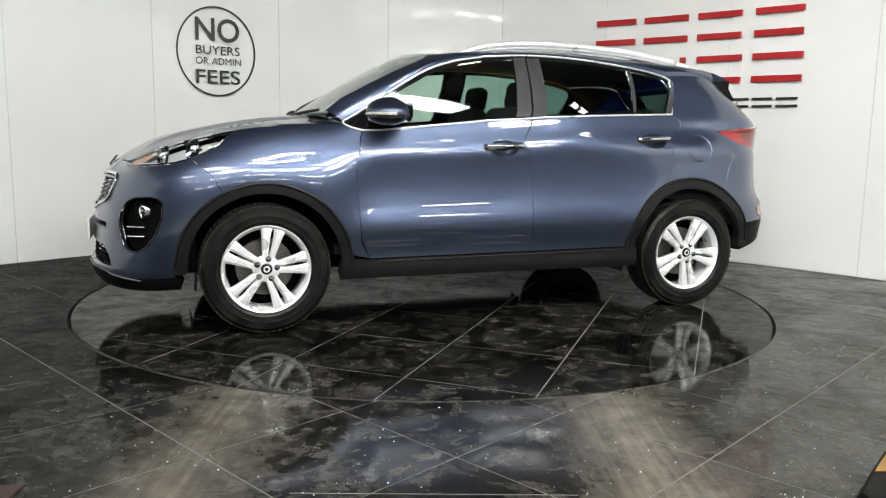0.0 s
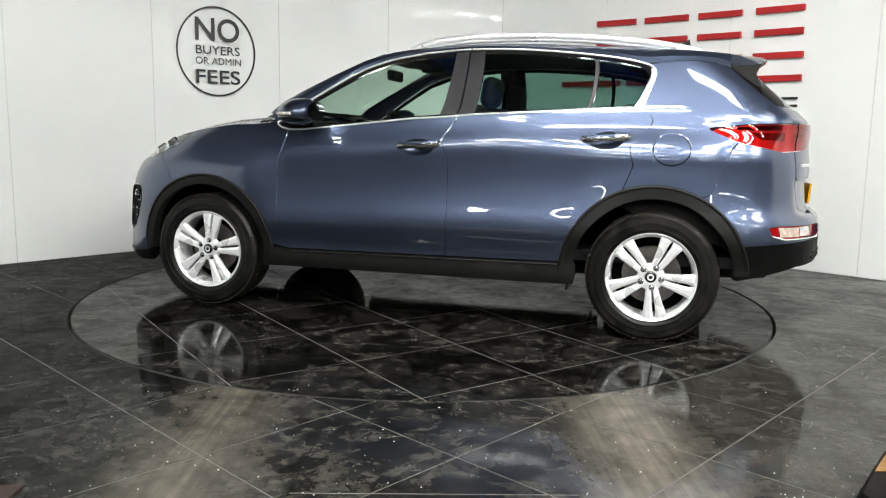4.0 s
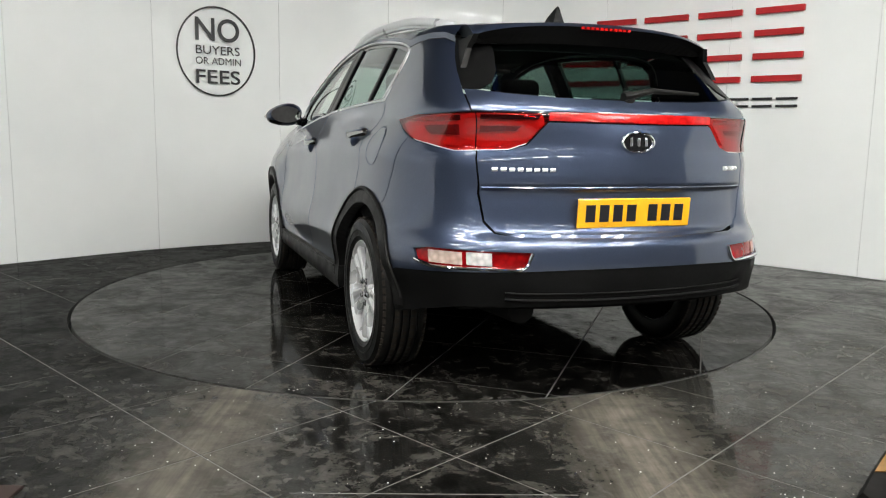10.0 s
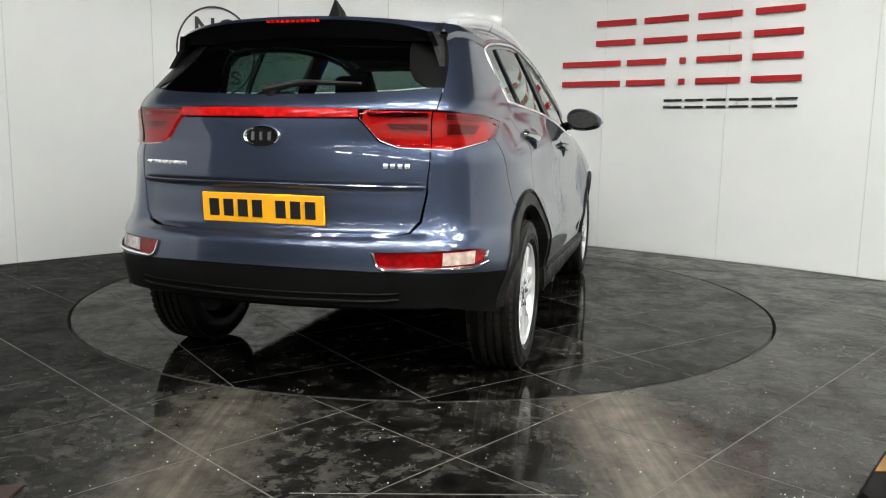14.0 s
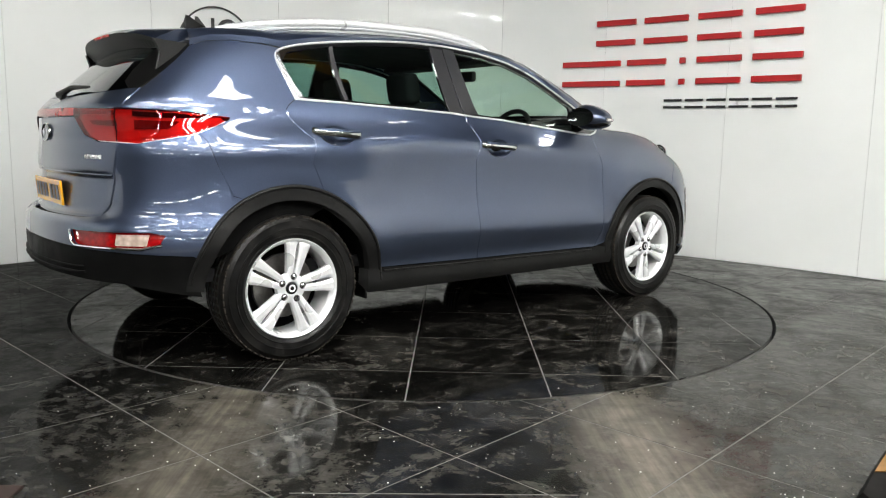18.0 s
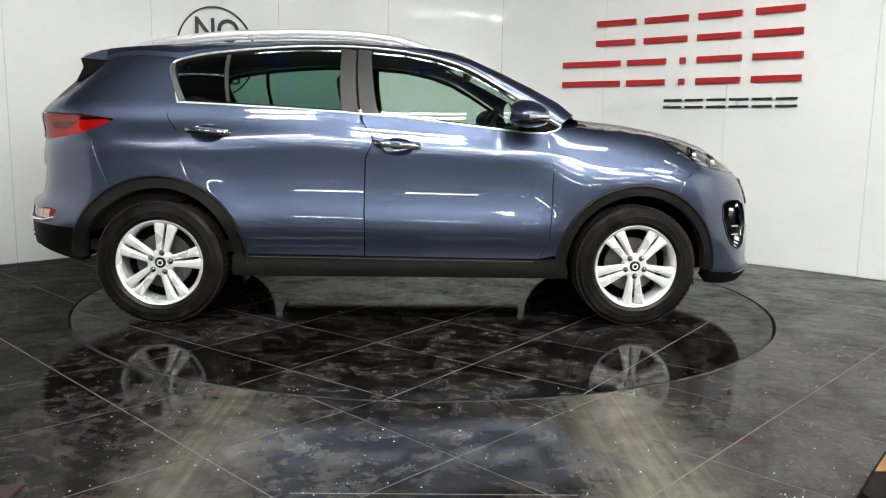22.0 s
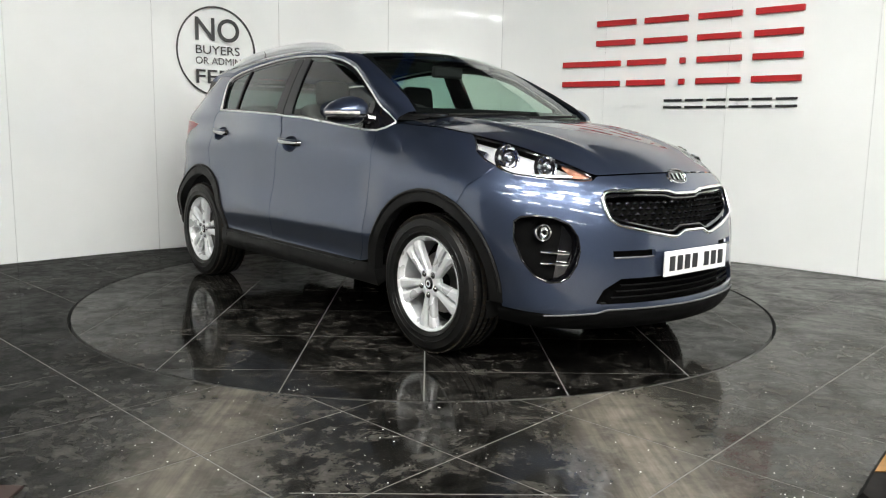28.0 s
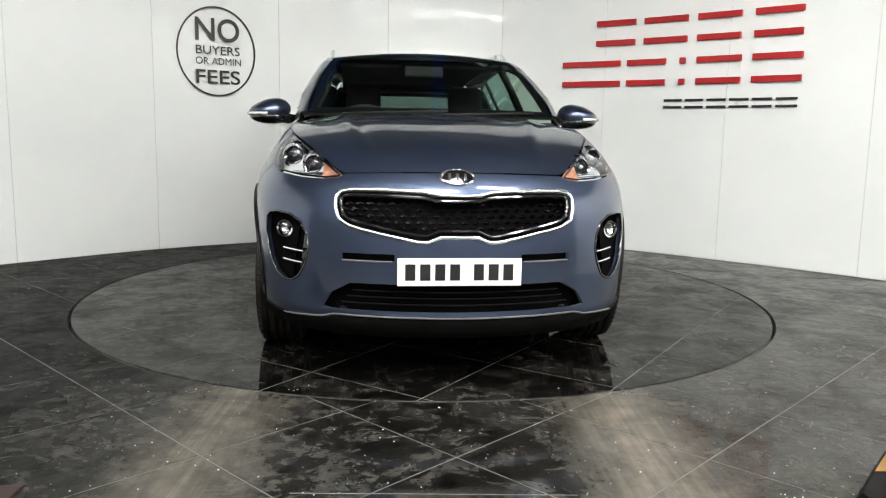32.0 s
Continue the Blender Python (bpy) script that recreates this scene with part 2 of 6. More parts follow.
M_PILLAR = grainy("pillar_film", (0.022, 0.022, 0.024), 0.4, 0.15, 60, 0.05, spec=0.4)
M_DARKCHROME = mat("dark_chrome", (0.16, 0.16, 0.17), 0.15, metal=1.0)
# ---- building helpers ----
from mathutils import geometry


def mesh_of(bm, name="m", smooth=False):
    me = bpy.data.meshes.new(name)
    bm.normal_update()
    skin = bm.verts.layers.float_vector.get("skin_normal")
    normals = [tuple(v[skin]) for v in bm.verts] if skin else None
    bm.to_mesh(me)
    bm.free()
    if smooth:
        me.shade_smooth()
        if normals:
            me.normals_split_custom_set_from_vertices(normals)
        else:
            me.set_sharp_from_angle(angle=0.7)
    return me


def part(name, bm, material, parent=None, label="", smooth=False):
    ob = new(name, mesh_of(bm, name, smooth) if isinstance(bm, bmesh.types.BMesh) else bm)
    for m in material if isinstance(material, (list, tuple)) else [material]:
        ob.data.materials.append(m)
    ob.parent = parent
    if label:
        ob["label"] = label
    return ob


def box(x0, x1, y0, y1, z0, z1, bevel=0.0, seg=2, bm=None):
    made = bmesh.new()
    bmesh.ops.create_cube(made, size=1.0, matrix=Matrix.LocRotScale(((x0 + x1) / 2, (y0 + y1) / 2, (z0 + z1) / 2), None, (x1 - x0, y1 - y0, z1 - z0)))
    if bevel:
        bmesh.ops.bevel(made, geom=list(made.edges), offset=bevel, segments=seg, profile=0.5, affect="EDGES")
    return join(bm, made)


def join(bm, made, m=None):
    """Adds the bmesh made to bm (or returns it alone)."""
    if m is not None:
        made.transform(m)
    if bm is None:
        return made
    me = bpy.data.meshes.new("tmp")
    made.to_mesh(me)
    made.free()
    bm.from_mesh(me)
    bpy.data.meshes.remove(me)
    return bm


def tube(points, radius, sides=8, bm=None, closed=False, flat=1.0, up=(0, 0, 1)):
    """A round bar along points; flat squeezes it across up."""
    made = bmesh.new()
    pts = [Vector(p) for p in points]
    rings = []
    n = len(pts)
    for i, p in enumerate(pts):
        a = pts[(i - 1) % n] if closed or i else pts[0]
        b = pts[(i + 1) % n] if closed or i < n - 1 else pts[-1]
        d = (b - a).normalized()
        s = d.cross(Vector(up))
        s = s.normalized() if s.length > 1e-4 else d.orthogonal().normalized()
        u = s.cross(d)
        r = radius[i] if isinstance(radius, (list, tuple)) else radius
        rings.append([made.verts.new(p + s * r * math.cos(k * math.tau / sides) + u * r * flat * math.sin(k * math.tau / sides)) for k in range(sides)])
    for i in range(n if closed else n - 1):
        a, b = rings[i], rings[(i + 1) % n]
        for k in range(sides):
            made.faces.new((a[k], a[(k + 1) % sides], b[(k + 1) % sides], b[k]))
    if not closed:
        made.faces.new(rings[0][::-1])
        made.faces.new(rings[-1])
    bmesh.ops.recalc_face_normals(made, faces=made.faces)
    return join(bm, made)


def lathe(profile, sides=32, bm=None, m=None, caps=False):
    """Turns a profile of (radius, height) round the z axis."""
    made = bmesh.new()
    rings = [[made.verts.new((r * math.cos(k * math.tau / sides), r * math.sin(k * math.tau / sides), h)) for k in range(sides)] for r, h in profile]
    for a, b in zip(rings, rings[1:]):
        for k in range(sides):
            made.faces.new((a[k], a[(k + 1) % sides], b[(k + 1) % sides], b[k]))
    if caps:
        made.faces.new(rings[0][::-1])
        made.faces.new(rings[-1])
    bmesh.ops.recalc_face_normals(made, faces=made.faces)
    return join(bm, made, m)


def inside(p, poly):
    x, y = p
    hit = False
    for (ax, ay), (bx, by) in zip(poly, poly[1:] + poly[:1]):
        if (ay > y) != (by > y) and x < (bx - ax) * (y - ay) / (by - ay) + ax:
            hit = not hit
    return hit


def fill(outlines, keep, extra=()):
    """Triangles of a flat region: closed outlines, free points within, and a test for each triangle's middle."""
    verts, edges = [], []
    for o in outlines:
        k = len(verts)
        verts += [Vector(p) for p in o]
        edges += [(k + i, k + (i + 1) % len(o)) for i in range(len(o))]
    verts += [Vector(p) for p in extra]
    v, _, f, *_ = geometry.delaunay_2d_cdt(verts, edges, [], 0, 1e-5)
    return v, [t for t in f if keep((sum(v[i].x for i in t) / 3, sum(v[i].y for i in t) / 3))]


def slab(v, faces, top, deep):
    """A slab from flat triangles: upper face at height top, sides down by deep."""
    bm = bmesh.new()
    vs = [bm.verts.new((p.x, p.y, top)) for p in v]
    for f in faces:
        try:
            bm.faces.new([vs[i] for i in f])
        except ValueError:
            pass
    bmesh.ops.recalc_face_normals(bm, faces=bm.faces)
    for f in bm.faces:
        if f.normal.z < 0:
            f.normal_flip()
    rim = [e for e in bm.edges if e.is_boundary]
    got = bmesh.ops.extrude_edge_only(bm, edges=rim)
    bmesh.ops.translate(bm, verts=[g for g in got["geom"] if isinstance(g, bmesh.types.BMVert)], vec=(0, 0, -deep))
    loose = [q for q in bm.verts if not q.link_faces]
    bmesh.ops.delete(bm, geom=loose, context="VERTS")
    return bm


# ---- floor of tiles, with a round turntable let into it ----
RING = 2.225
TILE = 0.605
GAP = 0.0035


def circle(r, n=160):
    return [(r * math.cos(i * math.tau / n), r * math.sin(i * math.tau / n)) for i in range(n)]


def tile_outline(i, j, turn, ou, ov):
    c, s = math.cos(turn), math.sin(turn)
    out = []
    for a, b in ((0, 0), (1, 0), (1, 1), (0, 1)):
        u = ou + (i + a) * TILE + (GAP if a == 0 else -GAP)
        w = ov + (j + b) * TILE + (GAP if b == 0 else -GAP)
        out.append((u * c - w * s, u * s + w * c))
    return out


def far_floor():
    bm = bmesh.new()
    n = 160
    inner = [bm.verts.new((x, y, -0.0012)) for x, y in circle(RING + 0.004, n)]
    outer = [bm.verts.new((x * 14 / RING, y * 14 / RING, -0.0012)) for x, y in circle(RING, n)]
    for k in range(n):
        bm.faces.new((inner[k], outer[k], outer[(k + 1) % n], inner[(k + 1) % n]))
    low = [bm.verts.new((v.co.x, v.co.y, -0.06)) for v in inner]
    for k in range(n):
        bm.faces.new((inner[k], inner[(k + 1) % n], low[(k + 1) % n], low[k])).material_index = 1
    bm.faces.new(low).material_index = 1
    return bm


floor = tagged(part("floor", far_floor(), [M_GROUT, M_GAP]), "dark polished tile floor with pale grout joints", "floor", kind="structure")
# static tiles lie at 45 degrees to the wall's axis
hole = circle(RING + 0.006)
OU, OV = -1.80 / math.sqrt(2), -2.88 / math.sqrt(2)
for i in range(-16, 19):
    for j in range(-16, 19):
        o = tile_outline(i, j, math.radians(45), OU, OV)
        cx, cy = sum(p[0] for p in o) / 4, sum(p[1] for p in o) / 4
        if not (-5.5 < cx < 5.7 and -5.1 < cy < 3.4):
            continue
        near = [math.hypot(*p) for p in o]
        r = math.hypot(cx, cy)
        if r < RING - 0.45:
            continue
        if min(near) < RING + 0.1 or r < RING + 0.35:
            v, f = fill([o, hole], lambda q: inside(q, o) and math.hypot(*q) > RING + 0.003)
        else:
            v, f = [Vector(p) for p in o], [(0, 1, 2), (0, 2, 3)]
        if f:
            part("tile", slab(v, f, 0.0, 0.006), M_TILE, floor)

turntable = tagged(new("turntable"), "round turntable floor of dark polished tiles with pale joints", "turntable")
bm = bmesh.new()
bm.faces.new([bm.verts.new((x, y, -0.0012)) for x, y in circle(RING - 0.015)])
rim = bmesh.ops.extrude_edge_only(bm, edges=list(bm.edges))
bmesh.ops.translate(bm, verts=[g for g in rim["geom"] if isinstance(g, bmesh.types.BMVert)], vec=(0, 0, -0.04))
part("base_disc", bm, M_JOINT, turntable)
disc = circle(RING - 0.015)
for i in range(-5, 5):
    for j in range(-5, 5):
        o = tile_outline(i, j, math.radians(50.7), 0.0, 0.0)
        far = [math.hypot(*p) for p in o]
        if min(far) > RING + 0.05 and math.hypot(sum(p[0] for p in o) / 4, sum(p[1] for p in o) / 4) > RING:
            continue
        if max(far) > RING - 0.02:
            v, f = fill([o, disc], lambda q: inside(q, o) and math.hypot(*q) < RING - 0.016)
        else:
            v, f = [Vector(p) for p in o], [(0, 1, 2), (0, 2, 3)]
        if f:
            part("tile", slab(v, f, 0.0, 0.006), M_TABLE_TILE, turntable)

# ---- curved white wall of sheets 1.2 m wide ----
SEAMS = [(-5.3, -4.3), (-5.15, -3.1), (-4.85, -1.95), (-4.55, -0.85), (-4.03, 0.1), (-3.28, 0.95), (-2.44, 1.81), (-1.45, 2.47), (-0.42, 2.92), (0.75, 2.9), (1.70, 2.37), (2.62, 1.63), (3.47, 0.82), (4.25, -0.07), (4.8, -1.1), (5.1, -2.25), (5.25, -3.4)]
WALL_TOP = 3.3


def wall_at(i, t):
    """A point of the wall's line, t of the way along sheet i, and its normal to the room."""
    p = [Vector(SEAMS[max(0, min(len(SEAMS) - 1, k))]) for k in (i - 1, i, i + 1, i + 2)]
    curve = 0.5 * (2 * p[1] + (p[2] - p[0]) * t + (2 * p[0] - 5 * p[1] + 4 * p[2] - p[3]) * t * t + (3 * p[1] - p[0] - 3 * p[2] + p[3]) * t ** 3)
    q = curve
    d = (p[2] - p[1]).normalized()
    return q, Vector((d.y, -d.x))


wall = tagged(new("wall_curved"), "curved glossy white panel wall with upright seams", "wall", kind="structure")
for i in range(len(SEAMS) - 1):
    bm = bmesh.new()
    n = 12
    front, back = [], []
    for k in range(n + 1):
        t = 0.002 + 0.996 * k / n
        q, nor = wall_at(i, t)
        front.append([bm.verts.new((q.x, q.y, z)) for z in (0.004, WALL_TOP)])
        back.append([bm.verts.new((q.x - nor.x * 0.005, q.y - nor.y * 0.005, z)) for z in (0.004, WALL_TOP)])
    for a, b in zip(front, front[1:]):
        bm.faces.new((a[0], b[0], b[1], a[1]))
    for a, b in zip(back, back[1:]):
        bm.faces.new((b[0], a[0], a[1], b[1]))
    for e in (0, n):
        bm.faces.new((front[e][0], front[e][1], back[e][1], back[e][0]))
    for a, b, c, d in zip(front, front[1:], back, back[1:]):
        bm.faces.new((a[1], b[1], d[1], c[1]))
    bmesh.ops.recalc_face_normals(bm, faces=bm.faces)
    part("panel", bm, M_WALL, wall, smooth=True)
bm = bmesh.new()
for i in range(len(SEAMS) - 1):
    for k in range(6):
        q0, n0 = wall_at(i, k / 6)
        q1, n1 = wall_at(i, (k + 1) / 6)
        q0, q1 = q0 - n0 * 0.006, q1 - n1 * 0.006
        bm.faces.new([bm.verts.new((p.x, p.y, z)) for p, z in ((q0, 0), (q1, 0), (q1, WALL_TOP - 0.01), (q0, WALL_TOP - 0.01))])
part("backing", bm, M_SEAM, wall)

# ---- hall around it ----
for name, b in (("wall_back", (-11, 11, -21.2, -21, 0, 6.0)), ("wall_left", (-11.2, -11, -21, 7, 0, 6.0)), ("wall_right", (11, 11.2, -21, 7, 0, 6.0)), ("wall_far", (-11, 11, 7, 7.2, 0, 6.0))):
    tagged(part(name, box(*b), M_HALL), "plain grey hall wall", "wall", kind="structure")
tagged(part("ceiling", box(-11.2, 11.2, -21.2, 7.2, 6.0, 6.2), M_ROOF), "dark hall ceiling", "ceiling", kind="structure")

# blue steel beams under the roof
for x in (-1.6, 0.35, 5.2):
    beam = tagged(new("roof_beam"), "blue painted steel beam under the hall roof", "beam", group="roof beams")
    part("flange", box(x - 0.10, x + 0.10, -20.9, 6.9, 4.78, 4.80), M_BEAM, beam)
    part("web", box(x - 0.01, x + 0.01, -20.9, 6.9, 4.80, 5.08), M_BEAM, beam)
    part("flange", box(x - 0.10, x + 0.10, -20.9, 6.9, 5.08, 5.10), M_BEAM, beam)
    for y in (-18.0, -9.0, 0.0):
        part("hanger", box(x - 0.02, x + 0.02, y - 0.02, y + 0.02, 5.10, 6.0), M_BEAM, beam)


# yellow crane rails across the hall
for y0, y1 in ((-1.2, -2.6), (-6.9, -6.4)):
    rail = tagged(new("crane_rail"), "yellow painted crane rail under the hall roof", "beam", group="crane rails")
    for nm, w, za, zb in (("flange", 0.09, 5.14, 5.16), ("web", 0.012, 5.16, 5.36), ("flange", 0.09, 5.36, 5.38)):
        bm = bmesh.new()
        ends = [[bm.verts.new((x, y + dy, z)) for dy, z in ((-w, za), (w, za), (w, zb), (-w, zb))] for x, y in ((-10.9, y0), (10.9, y1))]
        for k in range(4):
            bm.faces.new((ends[0][k], ends[0][(k + 1) % 4], ends[1][(k + 1) % 4], ends[1][k]))
        bm.faces.new(ends[0])
        bm.faces.new(ends[1][::-1])
        bmesh.ops.recalc_face_normals(bm, faces=bm.faces)
        part(nm, bm, M_CRANE, rail)
    for x in (-6.0, 0.0, 6.0):
        y = y0 + (y1 - y0) * (x + 10.9) / 21.8
        part("hanger", box(x - 0.02, x + 0.02, y - 0.02, y + 0.02, 5.38, 6.0), M_CRANE, rail)


def ceiling_light(lx, ly, hang, glow):
    e = tagged(new("ceiling_light"), "lit white ceiling light with a slim housing", "light", group="ceiling lights")
    part("housing", box(-lx / 2 - 0.02, lx / 2 + 0.02, -ly / 2 - 0.02, ly / 2 + 0.02, 0.0, 0.07, 0.01), M_HOUSING, e)
    wide = 0.035 if ly > 0.2 else ly / 2
    for y in (-ly / 2 + 0.035, ly / 2 - 0.035) if ly > 0.2 else (0.0,):
        part("diffuser", box(-lx / 2, lx / 2, y - wide, y + wide, -0.03, 0.004, 0.01), glow, e)
    for sx in (-0.4, 0.4):
        for sy in (-0.4, 0.4):
            part("wire", tube([(sx * lx, sy * ly, 0.06), (sx * lx, sy * ly, hang)], 0.004, 6), M_STEEL, e)
    return e


# broad panels over the turntable, long tubes over the rest of the hall
for x, y, lx, ly in ((1.85, -2.9, 1.1, 0.42), (4.05, -2.2, 0.22, 0.16), (4.40, -2.2, 0.22, 0.16)):
    wide = tagged(new("panel_light"), "square white panel light under the hall roof", "light", group="panel lights")
    part("housing", box(-lx / 2 - 0.02, lx / 2 + 0.02, -ly / 2 - 0.02, ly / 2 + 0.02, 0.0, 0.05, 0.01), M_HOUSING, wide)
    part("diffuser", box(-lx / 2, lx / 2, -ly / 2, ly / 2, -0.012, 0.004, 0.004), M_PANEL_LED, wide)
    for sx in (-0.4, 0.4):
        part("wire", tube([(sx * lx, 0, 0.04), (sx * lx, 0, 1.4)], 0.004, 6), M_STEEL, wide)
    wide.location = (x, y, 4.6)
broad = ceiling_light(1.2, 0.34, 1.9, M_LED)
broad.location = (-1.6, -4.3, 4.1)
for x, y in ((0.2, -3.5), (2.0, -4.3), (3.8, -3.5), (-0.5, -5.2), (1.3, -5.2), (3.1, -5.2), (4.9, -5.2)):
    copy_thing(broad, pose(x, y, 4.1))
long_tube = ceiling_light(1.5, 0.13, 2.6, M_TUBE)
long_tube.location = (-3.6, -6.2, 4.3)
for y, z in ((-6.2, 4.3), (-8.0, 4.0), (-12.4, 3.6)):
    for x in (-3.6, -1.2, 1.2, 3.6, 6.0):
        if (x, y) != (-3.6, -6.2):
            copy_thing(long_tube, pose(x, y, z))
# unseen pale floor, added so that the car's lower sides reflect more light
tagged(part("hall_floor", box(-11, 11, -21, -4.75, -0.003, 0.001), M_BOUNCE_FLOOR), "unseen pale floor added behind the camera to brighten reflections", "floor", kind="structure")
# ---- the car: x ahead, y to its left, z up ----
def tab(table, v):
    """A smooth curve through a table of (v, value)."""
    if v <= table[0][0]:
        return table[0][1]
    if v >= table[-1][0]:
        return table[-1][1]
    for i in range(len(table) - 1):
        if v <= table[i + 1][0]:
            break
    (x1, y1), (x2, y2) = table[i], table[i + 1]
    x0, y0 = table[i - 1] if i else (2 * x1 - x2, 2 * y1 - y2)
    x3, y3 = table[i + 2] if i + 2 < len(table) else (2 * x2 - x1, 2 * y2 - y1)
    h = x2 - x1
    m1, m2 = (y2 - y0) / (x2 - x0) * h, (y3 - y1) / (x3 - x1) * h
    t = (v - x1) / h
    return (2 * t ** 3 - 3 * t * t + 1) * y1 + (t ** 3 - 2 * t * t + t) * m1 + (3 * t * t - 2 * t ** 3) * y2 + (t ** 3 - t * t) * m2


def ease(a, b, v):
    t = max(0.0, min(1.0, (v - a) / (b - a)))
    return t * t * (3 - 2 * t)


SIDE = [(0.18, 0.84), (0.26, 0.89), (0.32, 0.912), (0.40, 0.905), (0.44, 0.908), (0.50, 0.923), (0.555, 0.932), (0.61, 0.926), (0.70, 0.904), (0.80, 0.888), (0.90, 0.882), (0.96, 0.882), (1.00, 0.878), (1.035, 0.867), (1.07, 0.850), (1.12, 0.829), (1.17, 0.812), (1.25, 0.775), (1.35, 0.728), (1.45, 0.677), (1.55, 0.622), (1.64, 0.567)]
FENDER = [(0.18, 0.84), (0.30, 0.90), (0.45, 0.918), (0.60, 0.925), (0.78, 0.925), (0.88, 0.910), (0.95, 0.882), (1.00, 0.858), (1.06, 0.822), (1.10, 0.79), (1.13, 0.755), (1.18, 0.66)]
NOSE = [(0.20, 2.19), (0.24, 2.235), (0.30, 2.262), (0.36, 2.255), (0.44, 2.247), (0.52, 2.24), (0.60, 2.232), (0.68, 2.22), (0.76, 2.198), (0.83, 2.165), (0.88, 2.125), (0.92, 2.08), (0.96, 2.02), (1.02, 1.925), (1.08, 1.80), (1.13, 1.72), (1.7, 1.7)]
TAIL = [(0.24, 2.12), (0.30, 2.19), (0.38, 2.235), (0.48, 2.247), (0.57, 2.248), (0.635, 2.243), (0.668, 2.235), (0.686, 2.214), (0.698, 2.184), (0.73, 2.170), (0.80, 2.164), (0.866, 2.162), (0.882, 2.177), (0.96, 2.174), (1.06, 2.162), (1.13, 2.15), (1.17, 2.137), (1.21, 2.10), (1.25, 2.057), (1.34, 1.958), (1.42, 1.868), (1.48, 1.795), (1.55, 1.70), (1.65, 1.60)]
TAIL_CORNER = [(0.24, 2.12), (0.30, 2.19), (0.38, 2.235), (0.48, 2.247), (0.57, 2.247), (0.635, 2.241), (0.672, 2.228), (0.70, 2.206), (0.74, 2.192), (0.80, 2.184), (0.90, 2.177)] + [p for p in TAIL if p[0] > 0.95]
EN, EM = 9.0, 1.8


def soften(table, spread):
    """The table as a finely sampled curve, blurred a little so that reflections flow."""
    lo, hi = table[0][0], table[-1][0]
    h = 0.002
    n = int((hi - lo) / h) + 1
    xs = lo + h * np.arange(n)
    ys = np.array([tab(table, float(x)) for x in xs])
    k = int(3 * spread / h)
    g = np.exp(-0.5 * (np.arange(-k, k + 1) * h / spread) ** 2)
    g /= g.sum()
    left = ys[0] + (ys[1] - ys[0]) * np.arange(-k, 0)
    right = ys[-1] + (ys[-1] - ys[-2]) * np.arange(1, k + 1)
    return lo, h, np.convolve(np.concatenate([left, ys, right]), g, "valid")


def pick(soft, v):
    lo, h, ys = soft
    t = (v - lo) / h
    i = int(t) if t > 0 else 0
    if t <= 0:
        return float(ys[0])
    if i >= len(ys) - 1:
        return float(ys[-1])
    return float(ys[i] + (ys[i + 1] - ys[i]) * (t - i))


SIDE_S, FENDER_S, NOSE_S, TAIL_S = soften(SIDE, 0.014), soften(FENDER, 0.02), soften(NOSE, 0.014), soften(TAIL, 0.005)
CORNER_S = soften(TAIL_CORNER, 0.012)


def powers(s, z):
    """How square the plan outline is: tighter corners at the rear window."""
    if s > 0:
        return EN, EM
    k = ease(1.02, 1.22, z)
    return EN + 1.0 + 5.0 * k, EM + 0.3 + 0.8 * k


def half_width(x, z):
    lift = max(0.0, min(1.0, (z - 0.45) / 0.6))
    door = pick(SIDE_S, z + 0.062 * max(-0.5, min(0.9, x)) * lift)
    door *= 1 - 0.045 * ease(0.4, 1.4, -x) * ease(0.95, 1.15, z)
    f = ease(0.70, 1.05, x)
    w = door * (1 - f) + pick(FENDER_S, z) * f if f else door
    if z < 1.0:
        # swelling round each wheel arch
        r = math.hypot(abs(x) - 1.335, z - 0.345)
        w += 0.0045 * math.exp(-(((r - 0.50) / 0.085) ** 2)) * ease(0.30, 0.55, z) * (1 - ease(0.86, 1.0, z))
    return w


# arc length round the plan outline, from the middle of the side to the middle of the nose
ARC = [(0.0, math.pi / 2)]
_last = Vector((0.0, 0.92))
_steps = [math.acos(r ** (EN / 2)) for r in np.linspace(0.004, 0.95, 600)]
_steps += [_steps[-1] * (1 - k / 900) for k in range(1, 901)]
for th in _steps:
    q = Vector((2.2 * max(0.0, math.cos(th)) ** (2 / EN), 0.92 * max(0.0, math.sin(th)) ** (2 / EM)))
    ARC.append((ARC[-1][0] + (q - _last).length, th))
    _last = q
ARC_S = np.array([a[0] for a in ARC])
ARC_T = np.array([a[1] for a in ARC])
HALF = float(ARC_S[-1])


def s_of_x(x, z):
    a = pick(NOSE_S if x > 0 else CORNER_S, z)
    th = math.acos(min(1.0, abs(x) / a) ** (powers(x, z)[0] / 2))
    return math.copysign(float(np.interp(-th, -ARC_T, ARC_S)), x)


def s_of_y(y, z, end):
    w = half_width(2.1 * end, z)
    th = math.asin(min(1.0, abs(y) / w) ** (powers(end, z)[1] / 2))
    return end * float(np.interp(-th, -ARC_T, ARC_S))


def hull(s, z, side=1):
    """A point of the body's outer skin."""
    th = float(np.interp(min(abs(s), HALF), ARC_S, ARC_T))
    en, em = powers(s, z)
    if s > 0:
        a = pick(NOSE_S, z)
    else:
        k = ease(0.58, 0.70, 0.92 * max(0.0, math.sin(th)) ** (2 / em))
        a = pick(TAIL_S, z) * (1 - k) + pick(CORNER_S, z) * k
    x = math.copysign(a * max(0.0, math.cos(th)) ** (2 / en), s)
    return Vector((x, side * half_width(x, z) * max(0.0, math.sin(th)) ** (2 / em), z))


